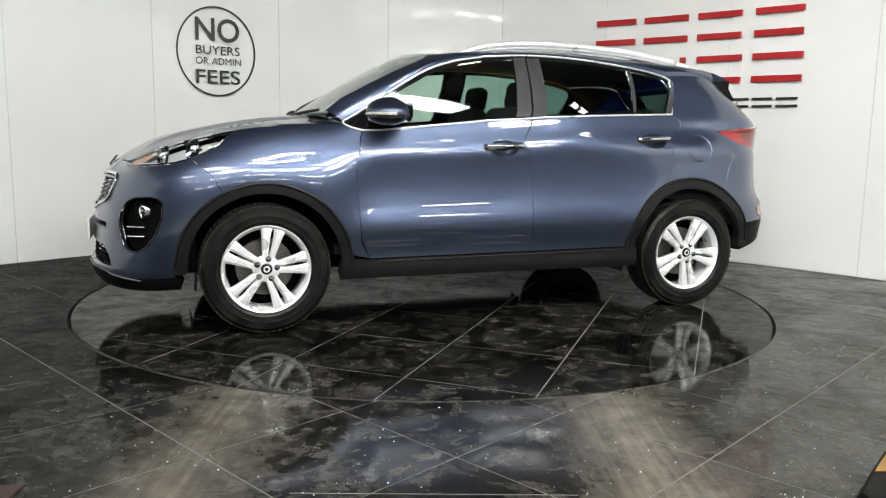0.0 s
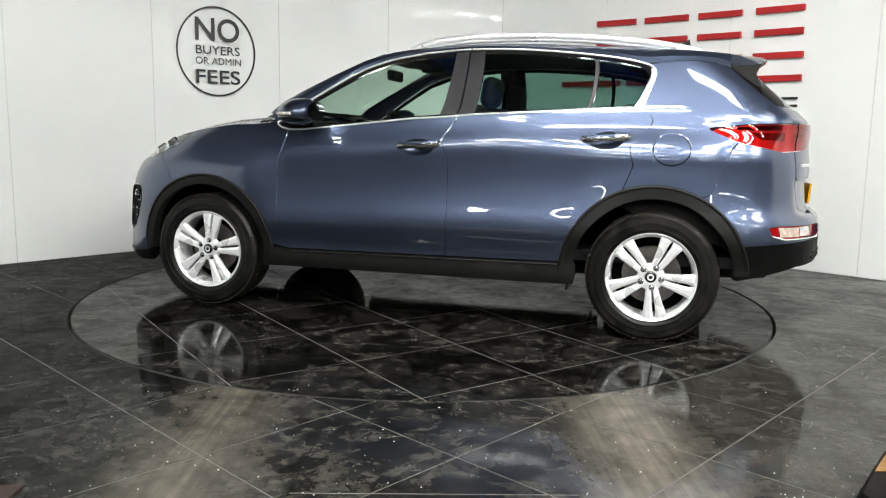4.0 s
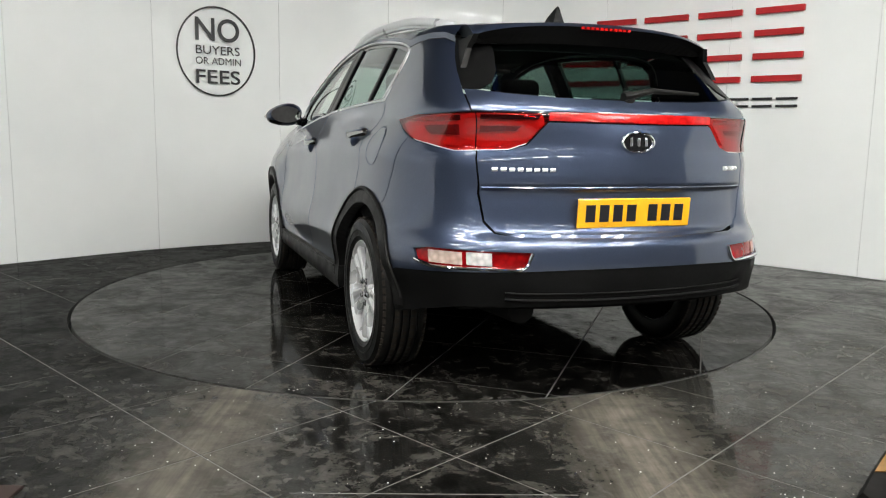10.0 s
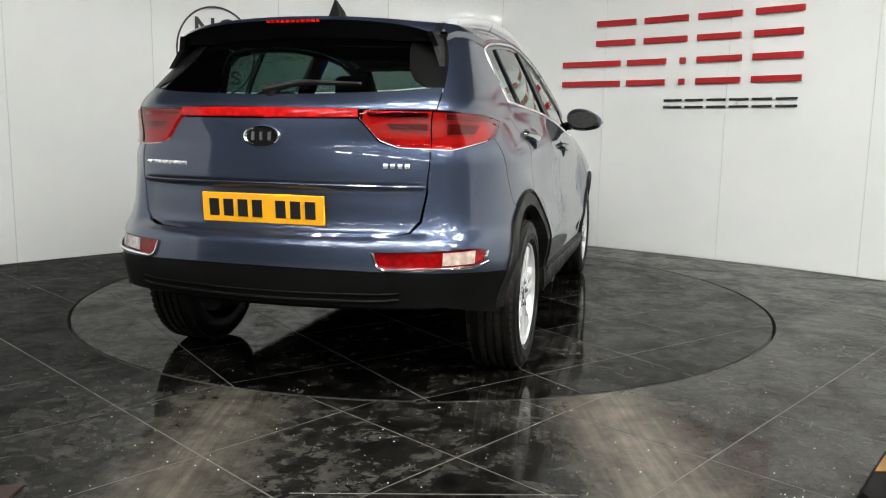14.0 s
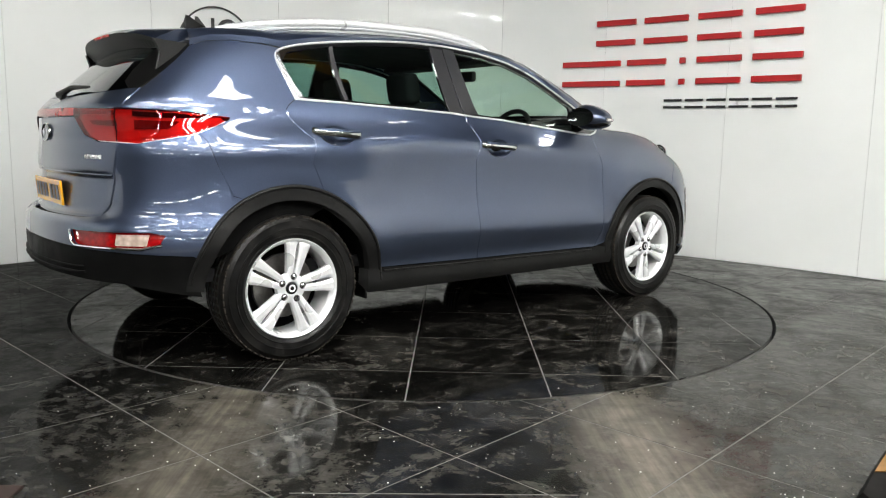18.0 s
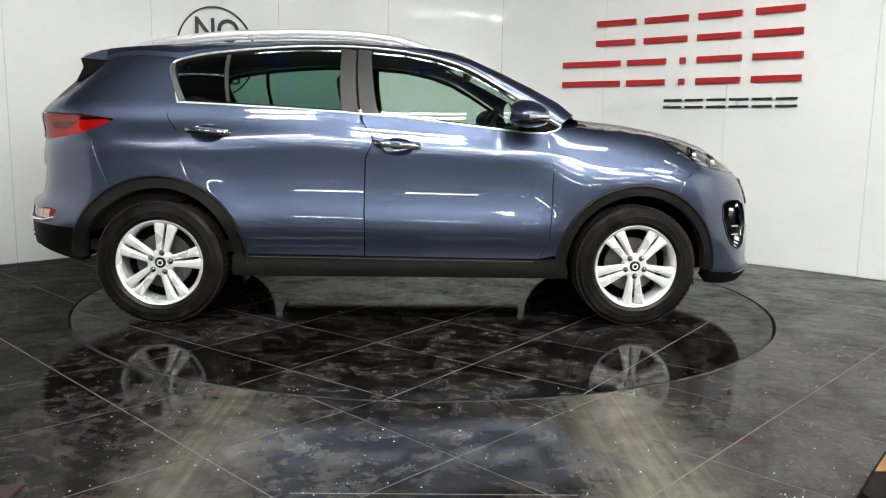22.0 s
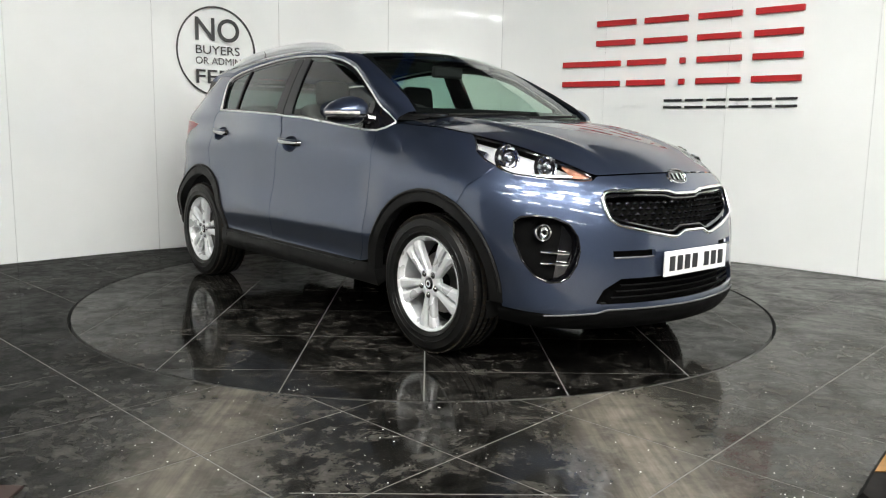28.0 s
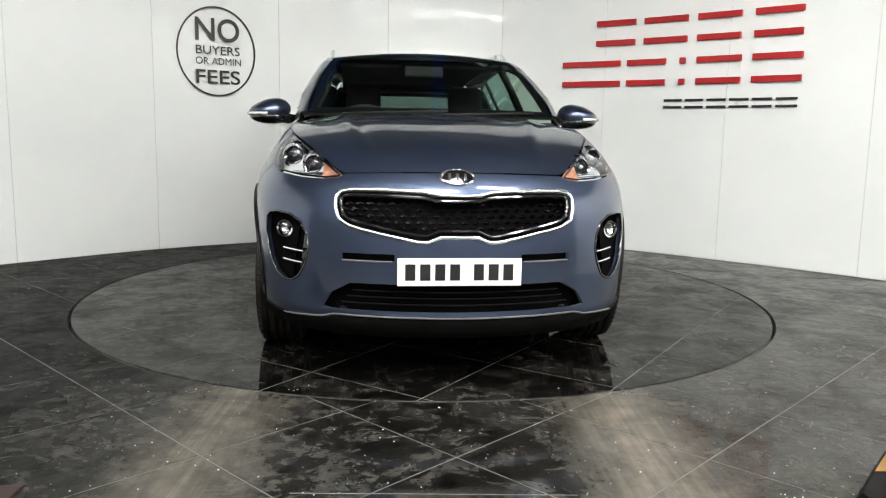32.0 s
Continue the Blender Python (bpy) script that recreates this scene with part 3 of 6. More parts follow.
def on_side(side):
    return lambda p: hull(p[0], p[1], side)


def on_end(end):
    """Skin of nose or tail, unrolled: p[0] runs from the middle, to the left positive."""
    return lambda p: hull(end * (HALF - abs(p[0])), p[1], 1 if p[0] >= 0 else -1)


def at_x(pts):
    return [(s_of_x(x, z), z) for x, z in pts]


def end_y(end, pts):
    return [(math.copysign(HALF - abs(s_of_y(y, z, end)), y), z) for y, z in pts]


def end_x(pts):
    return [(HALF - abs(s_of_x(x, z)), z) for x, z in pts]


BONNET = [(0.85, 1.200), (1.0, 1.193), (1.13, 1.179), (1.38, 1.147), (1.56, 1.114), (1.745, 1.071), (1.89, 1.028), (1.96, 0.997), (2.03, 0.956), (2.065, 0.932), (2.086, 0.915)]
ROOF = [(-1.95, 1.52), (-1.75, 1.55), (-1.5, 1.580), (-1.0, 1.608), (-0.5, 1.624), (-0.1, 1.617), (0.2, 1.592), (0.45, 1.55)]


BONNET_S, ROOF_S = soften(BONNET, 0.03), soften(ROOF, 0.06)


def roof(p):
    x, y = p
    return Vector((x, y, pick(ROOF_S, x) - 0.036 * (abs(y) / 0.6) ** 2.4))


def dense(pts, step=0.05, closed=True):
    out = []
    n = len(pts)
    for i in range(n if closed else n - 1):
        a, b = Vector(pts[i]), Vector(pts[(i + 1) % n])
        k = max(1, math.ceil((b - a).length / step))
        out += [a.lerp(b, j / k) for j in range(k)]
    if not closed:
        out.append(Vector(pts[-1]))
    return out


def curvy(pts, n=5, closed=True):
    """Rounds a coarse outline into a smooth one through its points."""
    out = []
    m = len(pts)
    P = [Vector(p) for p in pts]
    for i in range(m if closed else m - 1):
        a, b, c, d = (P[(i + k) % m] if closed else P[max(0, min(m - 1, i + k))] for k in (-1, 0, 1, 2))
        for j in range(n):
            t = j / n
            out.append(0.5 * (2 * b + (c - a) * t + (2 * a - 5 * b + 4 * c - d) * t * t + (3 * b - a - 3 * c + d) * t ** 3))
    if not closed:
        out.append(P[-1])
    return out


def area(poly):
    return sum(a[0] * b[1] - b[0] * a[1] for a, b in zip(poly, poly[1:] + poly[:1])) / 2


def inset(poly, d):
    P = [Vector(p[:2]) for p in poly]
    if area(P) < 0:
        P.reverse()
    out = []
    for i, p in enumerate(P):
        e, f = (p - P[i - 1]), (P[(i + 1) % len(P)] - p)
        if e.length < 1e-7 or f.length < 1e-7:
            out.append(p)
            continue
        e, f = e.normalized(), f.normalized()
        n = Vector((-e.y - f.y, e.x + f.x))
        k = max(0.35, n.length / 2)
        out.append(p + n.normalized() * d / k)
    return out


def panel(where, outline, holes=(), step=0.034, gap=0.0032, deep=0.018, off=0.0, thick=False, dens=0.04):
    """A trimmed sheet of skin: flat outline, laid on the surface `where`, with its rim turned in."""
    o = inset(dense(outline, dens), gap)
    hs = [list(reversed(inset(dense(h, dens), -gap))) for h in holes]
    xs, ys = [p[0] for p in o], [p[1] for p in o]
    loops = [o] + hs
    rim = [q for l in loops for q in l]
    extra = []
    fine = step * 0.5 if step < 0.07 else step
    nx, ny = int((max(xs) - min(xs)) / step) + 1, int((max(ys) - min(ys)) / fine) + 1
    R = np.array([(q[0], q[1]) for q in rim])
    for i in range(nx + 1):
        for j in range(ny + 1):
            p = (min(xs) + (i + 0.5) * step, min(ys) + (j + 0.5) * fine)
            if inside(p, o) and not any(inside(p, h) for h in hs) and np.min(np.hypot(R[:, 0] - p[0], R[:, 1] - p[1])) > fine * 0.5:
                extra.append(p)
    v, faces = fill(loops, lambda q: inside(q, o) and not any(inside(q, h) for h in hs), extra)
    bm = bmesh.new()
    tag = bm.verts.layers.float_vector.new("skin_normal")
    vs = [bm.verts.new(where(p)) for p in v]
    for p, q in zip(v, vs):
        e = 0.004
        q[tag] = (where((p[0] + e, p[1])) - where((p[0] - e, p[1]))).cross(where((p[0], p[1] + e)) - where((p[0], p[1] - e)))
    for f in faces:
        if len(set(f)) == 3:
            bm.faces.new([vs[i] for i in f])
    bmesh.ops.delete(bm, geom=[q for q in bm.verts if not q.link_faces], context="VERTS")
    bmesh.ops.recalc_face_normals(bm, faces=bm.faces)
    bm.normal_update()
    if sum((f.normal.dot(f.calc_center_median() - Vector((max(-1.2, min(1.2, f.calc_center_median().x)), 0, 0.75))) for f in bm.faces)) < 0:
        bmesh.ops.reverse_faces(bm, faces=bm.faces)
    bm.normal_update()
    for q in bm.verts:
        n = Vector(q[tag])
        n = n.normalized() if n.length > 1e-12 else q.normal.copy()
        q[tag] = n if n.dot(q.normal) > 0 else -n
    if off:
        for q in bm.verts:
            q.co += Vector(q[tag]) * off
    if deep:
        nrm = {q: Vector(q[tag]) for q in bm.verts}
        edges = [e for e in bm.edges if e.is_boundary]
        for e in edges:
            e.smooth = False
        got = bmesh.ops.extrude_edge_only(bm, edges=edges)
        new_v = [g for g in got["geom"] if isinstance(g, bmesh.types.BMVert)]
        olds = list(nrm)
        from mathutils import kdtree
        tree = kdtree.KDTree(len(olds))
        for i, q in enumerate(olds):
            tree.insert(q.co, i)
        tree.balance()
        for q in new_v:
            n = nrm[olds[tree.find(q.co)[1]]]
            q[tag] = n
            q.co -= n * deep
    return bm


def edge_line(where, pts, off=0.0, closed=True, step=0.04):
    """Points along an outline, laid on the skin, lifted off it by off."""
    out = []
    for p in dense(pts, step, closed):
        a = where(p)
        if off:
            u, w = where((p[0] + 0.01, p[1])) - a, where((p[0], p[1] + 0.01)) - a
            n = u.cross(w)
            n = n.normalized() if n.length > 1e-9 else Vector((0, 0, 1))
            if n.dot(a - Vector((max(-1.2, min(1.2, a.x)), 0, 0.75))) < 0:
                n = -n
            a = a + n * off
        out.append(a)
    return out


def arc(cx, cz, r, a0, a1, n=18):
    return [(cx + r * math.cos(math.radians(a0 + (a1 - a0) * i / n)), cz + r * math.sin(math.radians(a0 + (a1 - a0) * i / n))) for i in range(n + 1)]


car = tagged(new("car"), "metallic blue five-door car with black cladding on the turntable", "car")

# outlines on the side, in x and z
BELT = [(0.80, 1.092), (0.70, 1.094), (0.547, 1.110), (0.296, 1.136), (-0.018, 1.167), (-0.331, 1.190), (-0.644, 1.206), (-0.957, 1.219), (-1.12, 1.225), (-1.245, 1.229)]
DLO_TOP = [(-1.262, 1.30), (-1.285, 1.36), (-1.300, 1.415), (-1.290, 1.447), (-1.250, 1.472), (-1.118, 1.503), (-0.955, 1.526), (-0.79, 1.543), (-0.625, 1.556), (-0.46, 1.563), (-0.292, 1.564), (-0.124, 1.556), (0.043, 1.537), (0.208, 1.507), (0.372, 1.452), (0.533, 1.364), (0.69, 1.268), (0.819, 1.182), (0.898, 1.137), (0.862, 1.108)]
DOOR_FRONT = [(0.80, 1.092), (0.819, 0.99), (0.84, 0.803), (0.836, 0.647), (0.825, 0.489), (0.775, 0.388)]
DOOR_SPLIT = [(-0.234, 1.184), (-0.206, 0.941), (-0.210, 0.725), (-0.206, 0.54), (-0.206, 0.397)]
DOOR_REAR = [(-1.245, 1.229), (-1.238, 1.076), (-1.215, 0.93), (-1.165, 0.80)]
GATE_SEAM = [(0.600, 1.43), (0.618, 1.385), (0.634, 1.33), (0.648, 1.255), (0.652, 1.20), (0.650, 1.163)]
FC, RC = (1.335, 0.345), (-1.335, 0.345)
HANDLES = ((-0.031, 1.016), (-1.066, 1.072))
F_OUT, F_IN, R_OUT, R_IN = 0.472, 0.410, 0.490, 0.418

for side, hand in ((1, "left"), (-1, "right")):
    skin = on_side(side)
    cups = [[(x0 + 0.088 * math.cos(k * math.tau / 24), z0 - 0.012 + 0.046 * math.sin(k * math.tau / 24)) for k in range(24)] for x0, z0 in HANDLES]
    # front door
    o = DOOR_FRONT + [(-0.206, 0.397)] + DOOR_SPLIT[::-1][1:] + [p for p in BELT[::-1] if -0.2 < p[0] < 0.79]
    door = part("front_door", panel(skin, at_x(o), [at_x(cups[0])]), M_PAINT, car, smooth=True)
    # rear door, cut out round the wheel arch
    sweep = [p for p in arc(RC[0], RC[1], R_OUT - 0.004, 7, 110) if p[0] > -1.17]
    o = DOOR_SPLIT + [(-0.84, 0.405)] + sweep + [(-1.165, 0.80)] + DOOR_REAR[::-1][1:] + [p for p in BELT[::-1] if -1.2 < p[0] < -0.25]
    rdoor = part("rear_door", panel(skin, at_x(o), [at_x(cups[1])]), M_PAINT, car, smooth=True)
    # front wing, up to the bonnet seam and the headlamp
    a = arc(FC[0], FC[1], F_OUT - 0.004, 172, 62)
    o = DOOR_FRONT[::-1] + [(0.86, 1.105), (0.893, 1.127), (0.95, 1.132), (1.05, 1.123), (1.25, 1.112), (1.46, 1.082), (1.49, 1.068), (1.562, 1.0), (1.645, 0.954), (1.698, 0.935), (1.60, 0.844)] + a[::-1] + [(0.83, 0.40)]
    part("front_wing", panel(skin, at_x(o)), M_PAINT, car, smooth=True)
    # rear quarter with the rear pillar
    a = arc(RC[0], RC[1], R_OUT - 0.004, 70, 118)
    holes = []
    o = DOOR_REAR[::-1] + DLO_TOP[:5] + [(-1.36, 1.486), (-1.50, 1.490), (-1.60, 1.482), (-1.68, 1.455), "seam", (-1.76, 1.152), (-1.585, 1.130), (-1.735, 1.065), (-1.666, 0.922), (-1.61, 0.79)] + a[::-1]
    if side > 0:
        flap = [(-1.405 + 0.095 * math.cos(k * math.tau / 28), 1.02 + 0.085 * math.sin(k * math.tau / 28)) for k in range(28)]
        part("fuel_flap", panel(skin, at_x(flap), step=0.04, gap=0.004), M_PAINT, car, smooth=True)
        holes = [at_x(flap)]
    seam = [(s_of_y(y, z, -1), z) for y, z in GATE_SEAM]
    k = o.index("seam")
    part("rear_quarter", panel(skin, at_x(o[:k]) + seam + at_x(o[k + 1:]), holes), M_PAINT, car, smooth=True)
    # cladding: arch trims and sill
    o = arc(FC[0], FC[1], F_OUT, 184, -2, 36) + arc(FC[0], FC[1], F_IN, -2, 184, 36)
    part("front_arch_trim", panel(skin, at_x([p for p in o if p[1] > 0.2]), off=0.005, deep=0.05, step=0.04, gap=0), M_CLAD, car, smooth=True)
    o = arc(RC[0], RC[1], R_OUT, -4, 176, 36) + arc(RC[0], RC[1], R_IN, 176, -4, 36)
    part("rear_arch_trim", panel(skin, at_x(o), off=0.005, deep=0.05, step=0.04, gap=0), M_CLAD, car, smooth=True)
    for c, r, a0, a1, nm in ((FC, F_OUT - 0.010, 4, 180, "front_arch_lip"), (RC, R_OUT - 0.010, 0, 172, "rear_arch_lip")):
        part(nm, tube(edge_line(skin, at_x(arc(c[0], c[1], r, a0, a1, 36)), 0.004, False), 0.009, 8), M_CLAD, car, "rounded edge of the black arch trim", smooth=True)
    o = [(0.90, 0.385), (0.78, 0.383), (-0.206, 0.392), (-0.86, 0.40), (-0.93, 0.40), (-0.93, 0.290), (-0.70, 0.287), (0.0, 0.287), (0.80, 0.284), (0.94, 0.280), (0.93, 0.36)]
    sill = part("sill_trim", panel(skin, at_x(o), off=0.010, deep=0.09, gap=0), M_CLAD, car, smooth=True)
    strip = edge_line(skin, at_x([(0.74, 0.372), (-0.2, 0.382), (-0.84, 0.39)]), 0.013, False)
    part("sill_strip", tube(strip, 0.006, 8, flat=0.8), M_CLAD, sill, "black strip", smooth=True)
    # windows
    outline = at_x(curvy(DLO_TOP, 3, False) + [(0.80, 1.092)] + BELT[1:])
    glass_f = [(-0.175, 1.538), (-0.06, 1.528), (0.05, 1.516), (0.20, 1.488), (0.36, 1.434), (0.52, 1.347), (0.66, 1.264), (0.66, 1.115), (0.547, 1.124), (0.296, 1.150), (-0.01, 1.181), (-0.15, 1.192)]
    w = part("front_window", panel(skin, at_x(glass_f), step=0.08, gap=0, deep=0, off=-0.012), M_GLASS, car, "pale green tinted glass", smooth=True)
    w.visible_shadow = False
    glass_r = [(-0.355, 1.543), (-0.46, 1.544), (-0.625, 1.537), (-0.79, 1.525), (-0.97, 1.505), (-0.955, 1.235), (-0.644, 1.22), (-0.331, 1.205)]
    w = part("rear_window", panel(skin, at_x(glass_r), step=0.08, gap=0, deep=0, off=-0.012), M_GLASS_DARK, car, "darker green tinted glass", smooth=True)
    w.visible_shadow = False
    glass_q = [(-0.996, 1.500), (-1.118, 1.482), (-1.232, 1.455), (-1.268, 1.412), (-1.252, 1.35), (-1.205, 1.245), (-0.979, 1.236)]
    w = part("quarter_window", panel(skin, at_x(glass_q), step=0.08, gap=0, deep=0, off=-0.012), M_GLASS_DARK, car, "dark green tinted glass", smooth=True)
    w.visible_shadow = False
    part("window_surround", panel(skin, outline, [at_x(glass_f), at_x(glass_r), at_x(glass_q)], step=0.05, gap=0.0, deep=0.016, off=-0.006), M_GLOSSBLACK, car, "gloss black window surround", smooth=True)
    for a, b in (((-0.228, 1.190), (-0.13, 1.19)), ((-0.335, 1.198), (-0.238, 1.19))):
        d = -0.028 if a[0] < -0.3 else -0.05
        o = [a, b, (b[0] + d, 1.545), (a[0] + d * 0.6, 1.552)]
        part("pillar_cover", panel(skin, at_x(o), step=0.06, gap=0.001, deep=0.006, off=-0.001), M_PILLAR, car, "dull dark pillar cover", smooth=True)
    o = [(-0.958, 1.238), (-0.976, 1.237), (-0.993, 1.500), (-0.973, 1.504)]
    part("window_divider", panel(skin, at_x(o), step=0.06, gap=0, deep=0.006, off=-0.001), M_PILLAR, car, "dull dark window divider", smooth=True)
    chrome = edge_line(skin, outline, 0.0, True, 0.04)
    part("window_chrome", tube(chrome, 0.0058, 8, closed=True, flat=1.0), M_RAIL, car, "bright chrome window trim", smooth=True)
    o = [(-1.238, 1.233), (-1.290, 1.36), (-1.303, 1.415), (-1.292, 1.448), (-1.276, 1.440), (-1.280, 1.412), (-1.262, 1.36), (-1.200, 1.236)]
    part("window_corner_trim", panel(skin, at_x(o), step=0.04, gap=0, deep=0.02, off=0.006), M_SATIN, car, smooth=True)
    # rail between window and roof: front pillar, roof side, rear pillar top
    low = [(x, z + 0.002) for x, z in DLO_TOP[-2:3:-1]] + [(-1.36, 1.486), (-1.50, 1.490), (-1.60, 1.482), (-1.68, 1.455)]
    bm = bmesh.new()
    rows = []
    for x, z in low:
        p = skin((s_of_x(x, z), z))
        if x > 0.30:
            k = min(1.0, (x - 0.30) / 0.593)
            q = Vector((x + 0.085 * k, side * (0.570 + 0.125 * k ** 0.9), 0.0))
            q.z = tab([(0.30, 1.548), (0.456, 1.475), (0.614, 1.388), (0.771, 1.298), (0.86, 1.235), (0.893, 1.195)], x)
        else:
            q = roof((x, side * (0.575 if x > -1.3 else 0.575 - 0.03 * (-1.3 - x) / 0.3)))
        mid = (p + q) / 2 + Vector((0, side * 0.016, 0.009))
        m1, m2 = p.lerp(mid, 0.55) + Vector((0, side * 0.010, 0.003)), mid.lerp(q, 0.5) + Vector((0, side * 0.006, 0.006))
        rows.append([bm.verts.new(v) for v in (p, m1, mid, m2, q)])
    for a, b in zip(rows, rows[1:]):
        for k in range(4):
            bm.faces.new((a[k], a[k + 1], b[k + 1], b[k]))
    bmesh.ops.recalc_face_normals(bm, faces=bm.faces)
    if sum(f.normal.y * side + f.normal.z for f in bm.faces) < 0:
        bmesh.ops.reverse_faces(bm, faces=bm.faces)
    part("roof_side", bm, M_PAINT, car, smooth=True)
    # roof rail
    line = [Vector((x, side * y, z)) for x, y, z in ((-1.53, 0.530, 1.535), (-1.45, 0.550, 1.557), (-1.25, 0.572, 1.592), (-0.993, 0.580, 1.620), (-0.673, 0.582, 1.637), (-0.351, 0.580, 1.638), (-0.12, 0.578, 1.622), (0.03, 0.576, 1.594), (0.12, 0.574, 1.560), (0.19, 0.57, 1.528))]
    rail = part("roof_rail", tube(curvy(line, 4, False), 0.016, 12, flat=1.35), M_RAIL, car, "bright silver roof rail", smooth=True)
    part("rail_skirt", tube([q - Vector((0, side * 0.004, 0.020)) for q in curvy(line[1:-1], 4, False)], 0.013, 10), M_RAIL, rail, smooth=True)
    # door handles
    for dr, (x0, z0), cup in ((door, HANDLES[0], cups[0]), (rdoor, HANDLES[1], cups[1])):
        bm = bmesh.new()
        mid = Vector((x0, z0 - 0.012))
        rings = []
        for k in range(6):
            grow, sunk = math.cos(k * 0.29) * 1.03, 0.034 * math.sin(k * 0.29)
            rings.append([bm.verts.new(skin((s_of_x(*q), q[1])) - Vector((0, side * sunk, 0))) for q in (mid + (Vector(c) - mid) * grow for c in cup)])
        for r0, r1 in zip(rings, rings[1:]):
            for k in range(24):
                bm.faces.new((r0[k], r0[(k + 1) % 24], r1[(k + 1) % 24], r1[k]))
        bm.faces.new(rings[-1])
        bmesh.ops.recalc_face_normals(bm, faces=bm.faces)
        if sum(f.normal.y * side for f in bm.faces) < 0:
            bmesh.ops.reverse_faces(bm, faces=bm.faces)
        part("handle_cup", bm, M_PAINT, dr, "hollow behind the handle", smooth=True)
        bow = []
        for d, o2 in ((-0.122, -0.002), (-0.108, 0.014), (-0.07, 0.024), (0.0, 0.028), (0.07, 0.024), (0.108, 0.014), (0.122, -0.002)):
            q = skin((s_of_x(x0 + d, z0 - d * 0.06), z0 - d * 0.06))
            bow.append(q + Vector((0, side * o2, 0)))
        grip = curvy(bow, 3, False)
        part("handle", tube(grip, 0.0125, 10, flat=1.5), M_HANDLE, dr, "chrome door handle", smooth=True)
        part("handle_insert", tube([q + Vector((0, side * 0.004, 0.011)) for q in grip[3:-3]], 0.0085, 8), M_PAINT, dr, "body-coloured handle edge", smooth=True)
    # door mirror
    mirror = part("door_mirror", tube([Vector((0.74, side * 0.79, 1.150)), Vector((0.70, side * 0.88, 1.165))], 0.03, 10), M_GLOSSBLACK, car)
    bm = bmesh.new()
    bmesh.ops.create_uvsphere(bm, u_segments=28, v_segments=18, radius=1.0)
    for q in bm.verts:
        y = q.co.y
        q.co = Vector((0.665 + q.co.x * (0.135 if q.co.x > 0 else 0.095), side * (0.93 + y * 0.122), 1.197 + q.co.z * (0.072 - 0.014 * y * (1 if q.co.z > 0 else 0.5)) + 0.0))
        q.co.z -= 0.012 * y
    part("mirror_shell", bm, M_PAINT, mirror, smooth=True)
    bm = bmesh.new()
    bmesh.ops.create_uvsphere(bm, u_segments=24, v_segments=14, radius=1.0)
    for q in bm.verts:
        q.co = Vector((0.67 + q.co.x * (0.130 if q.co.x > 0 else 0.085), side * (0.928 + q.co.y * 0.118), 1.163 + q.co.z * 0.043))
    part("mirror_base", bm, M_GLOSSBLACK, mirror, smooth=True)
    bm = bmesh.new()
    bmesh.ops.create_circle(bm, cap_ends=True, segments=24, radius=1.0)
    for q in bm.verts:
        q.co = Vector((0.566 + 0.006 * q.co.x, side * (0.93 + q.co.x * 0.10), 1.195 + q.co.y * 0.055))
    part("mirror_glass", bm, M_MIRROR, mirror)
    led = [Vector((0.665 + 0.136 * math.cos(math.radians(a)), side * (0.93 + 0.124 * math.sin(math.radians(a))), 1.180)) for a in range(0, 95, 8)]
    part("indicator", tube(led, 0.009, 8), M_CLEARLAMP, mirror, "pale indicator strip", smooth=True)

# ---- bonnet, windscreen, roof ----
half = [(0.415, 0.0), (0.40, 0.2), (0.36, 0.4), (0.305, 0.545), (0.29, 0.572), (0.0, 0.575), (-0.6, 0.575), (-1.3, 0.575), (-1.50, 0.555), (-1.53, 0.4), (-1.55, 0.0)]
part("roof_skin", panel(roof, half + [(x, -y) for x, y in half[-2:0:-1]], step=0.09, gap=0.001), M_PAINT, car, smooth=True)


def windscreen(p):
    """p[0] across from -1 to 1, p[1] up from 0 to 1."""
    v, t = p
    ex = tab([(0, 0.975), (0.25, 0.80), (0.5, 0.632), (0.75, 0.466), (1, 0.30)], t)
    ez = tab([(0, 1.188), (0.25, 1.297), (0.5, 1.390), (0.75, 1.475), (1, 1.550)], t)
    ey = 0.570 + 0.130 * (1 - t) ** 0.95
    return Vector((ex + (0.055 + 0.02 * t) * (1 - v * v), v * ey, ez + (0.030 * t + 0.004) * (1 - v * v)))


def sheet(where, nu, nv, flip=False, u0=-1, u1=1, v0=0, v1=1):
    bm = bmesh.new()
    g = [[bm.verts.new(where((u0 + (u1 - u0) * i / nu, v0 + (v1 - v0) * j / nv))) for i in range(nu + 1)] for j in range(nv + 1)]
    for a, b in zip(g, g[1:]):
        for i in range(nu):
            bm.faces.new((a[i], a[i + 1], b[i + 1], b[i]) if not flip else (a[i], b[i], b[i + 1], a[i + 1]))
    return bm


w = part("windscreen", sheet(windscreen, 24, 14), M_GLASS, car, "large green tinted windscreen", smooth=True)
w.visible_shadow = False
bm = bmesh.new()
for u0, u1, v0, v1 in ((-0.995, -0.93, 0, 1), (0.93, 0.995, 0, 1), (-0.93, 0.93, 0.0, 0.07), (-0.93, 0.93, 0.93, 1.0)):
    join(bm, sheet(lambda p: windscreen(p) + Vector((-0.004, 0, -0.004)), 16, 8, False, u0, u1, v0, v1))
part("screen_band", bm, M_GLOSSBLACK, car, smooth=True)
bm = sheet(lambda p: Vector((1.0 + 0.11 * (1 - p[0] ** 2) - 0.13 * p[1], p[0] * 0.72, 1.165 + 0.035 * p[1] + 0.004)), 20, 3)
part("cowl", bm, M_CLAD, car, smooth=True)
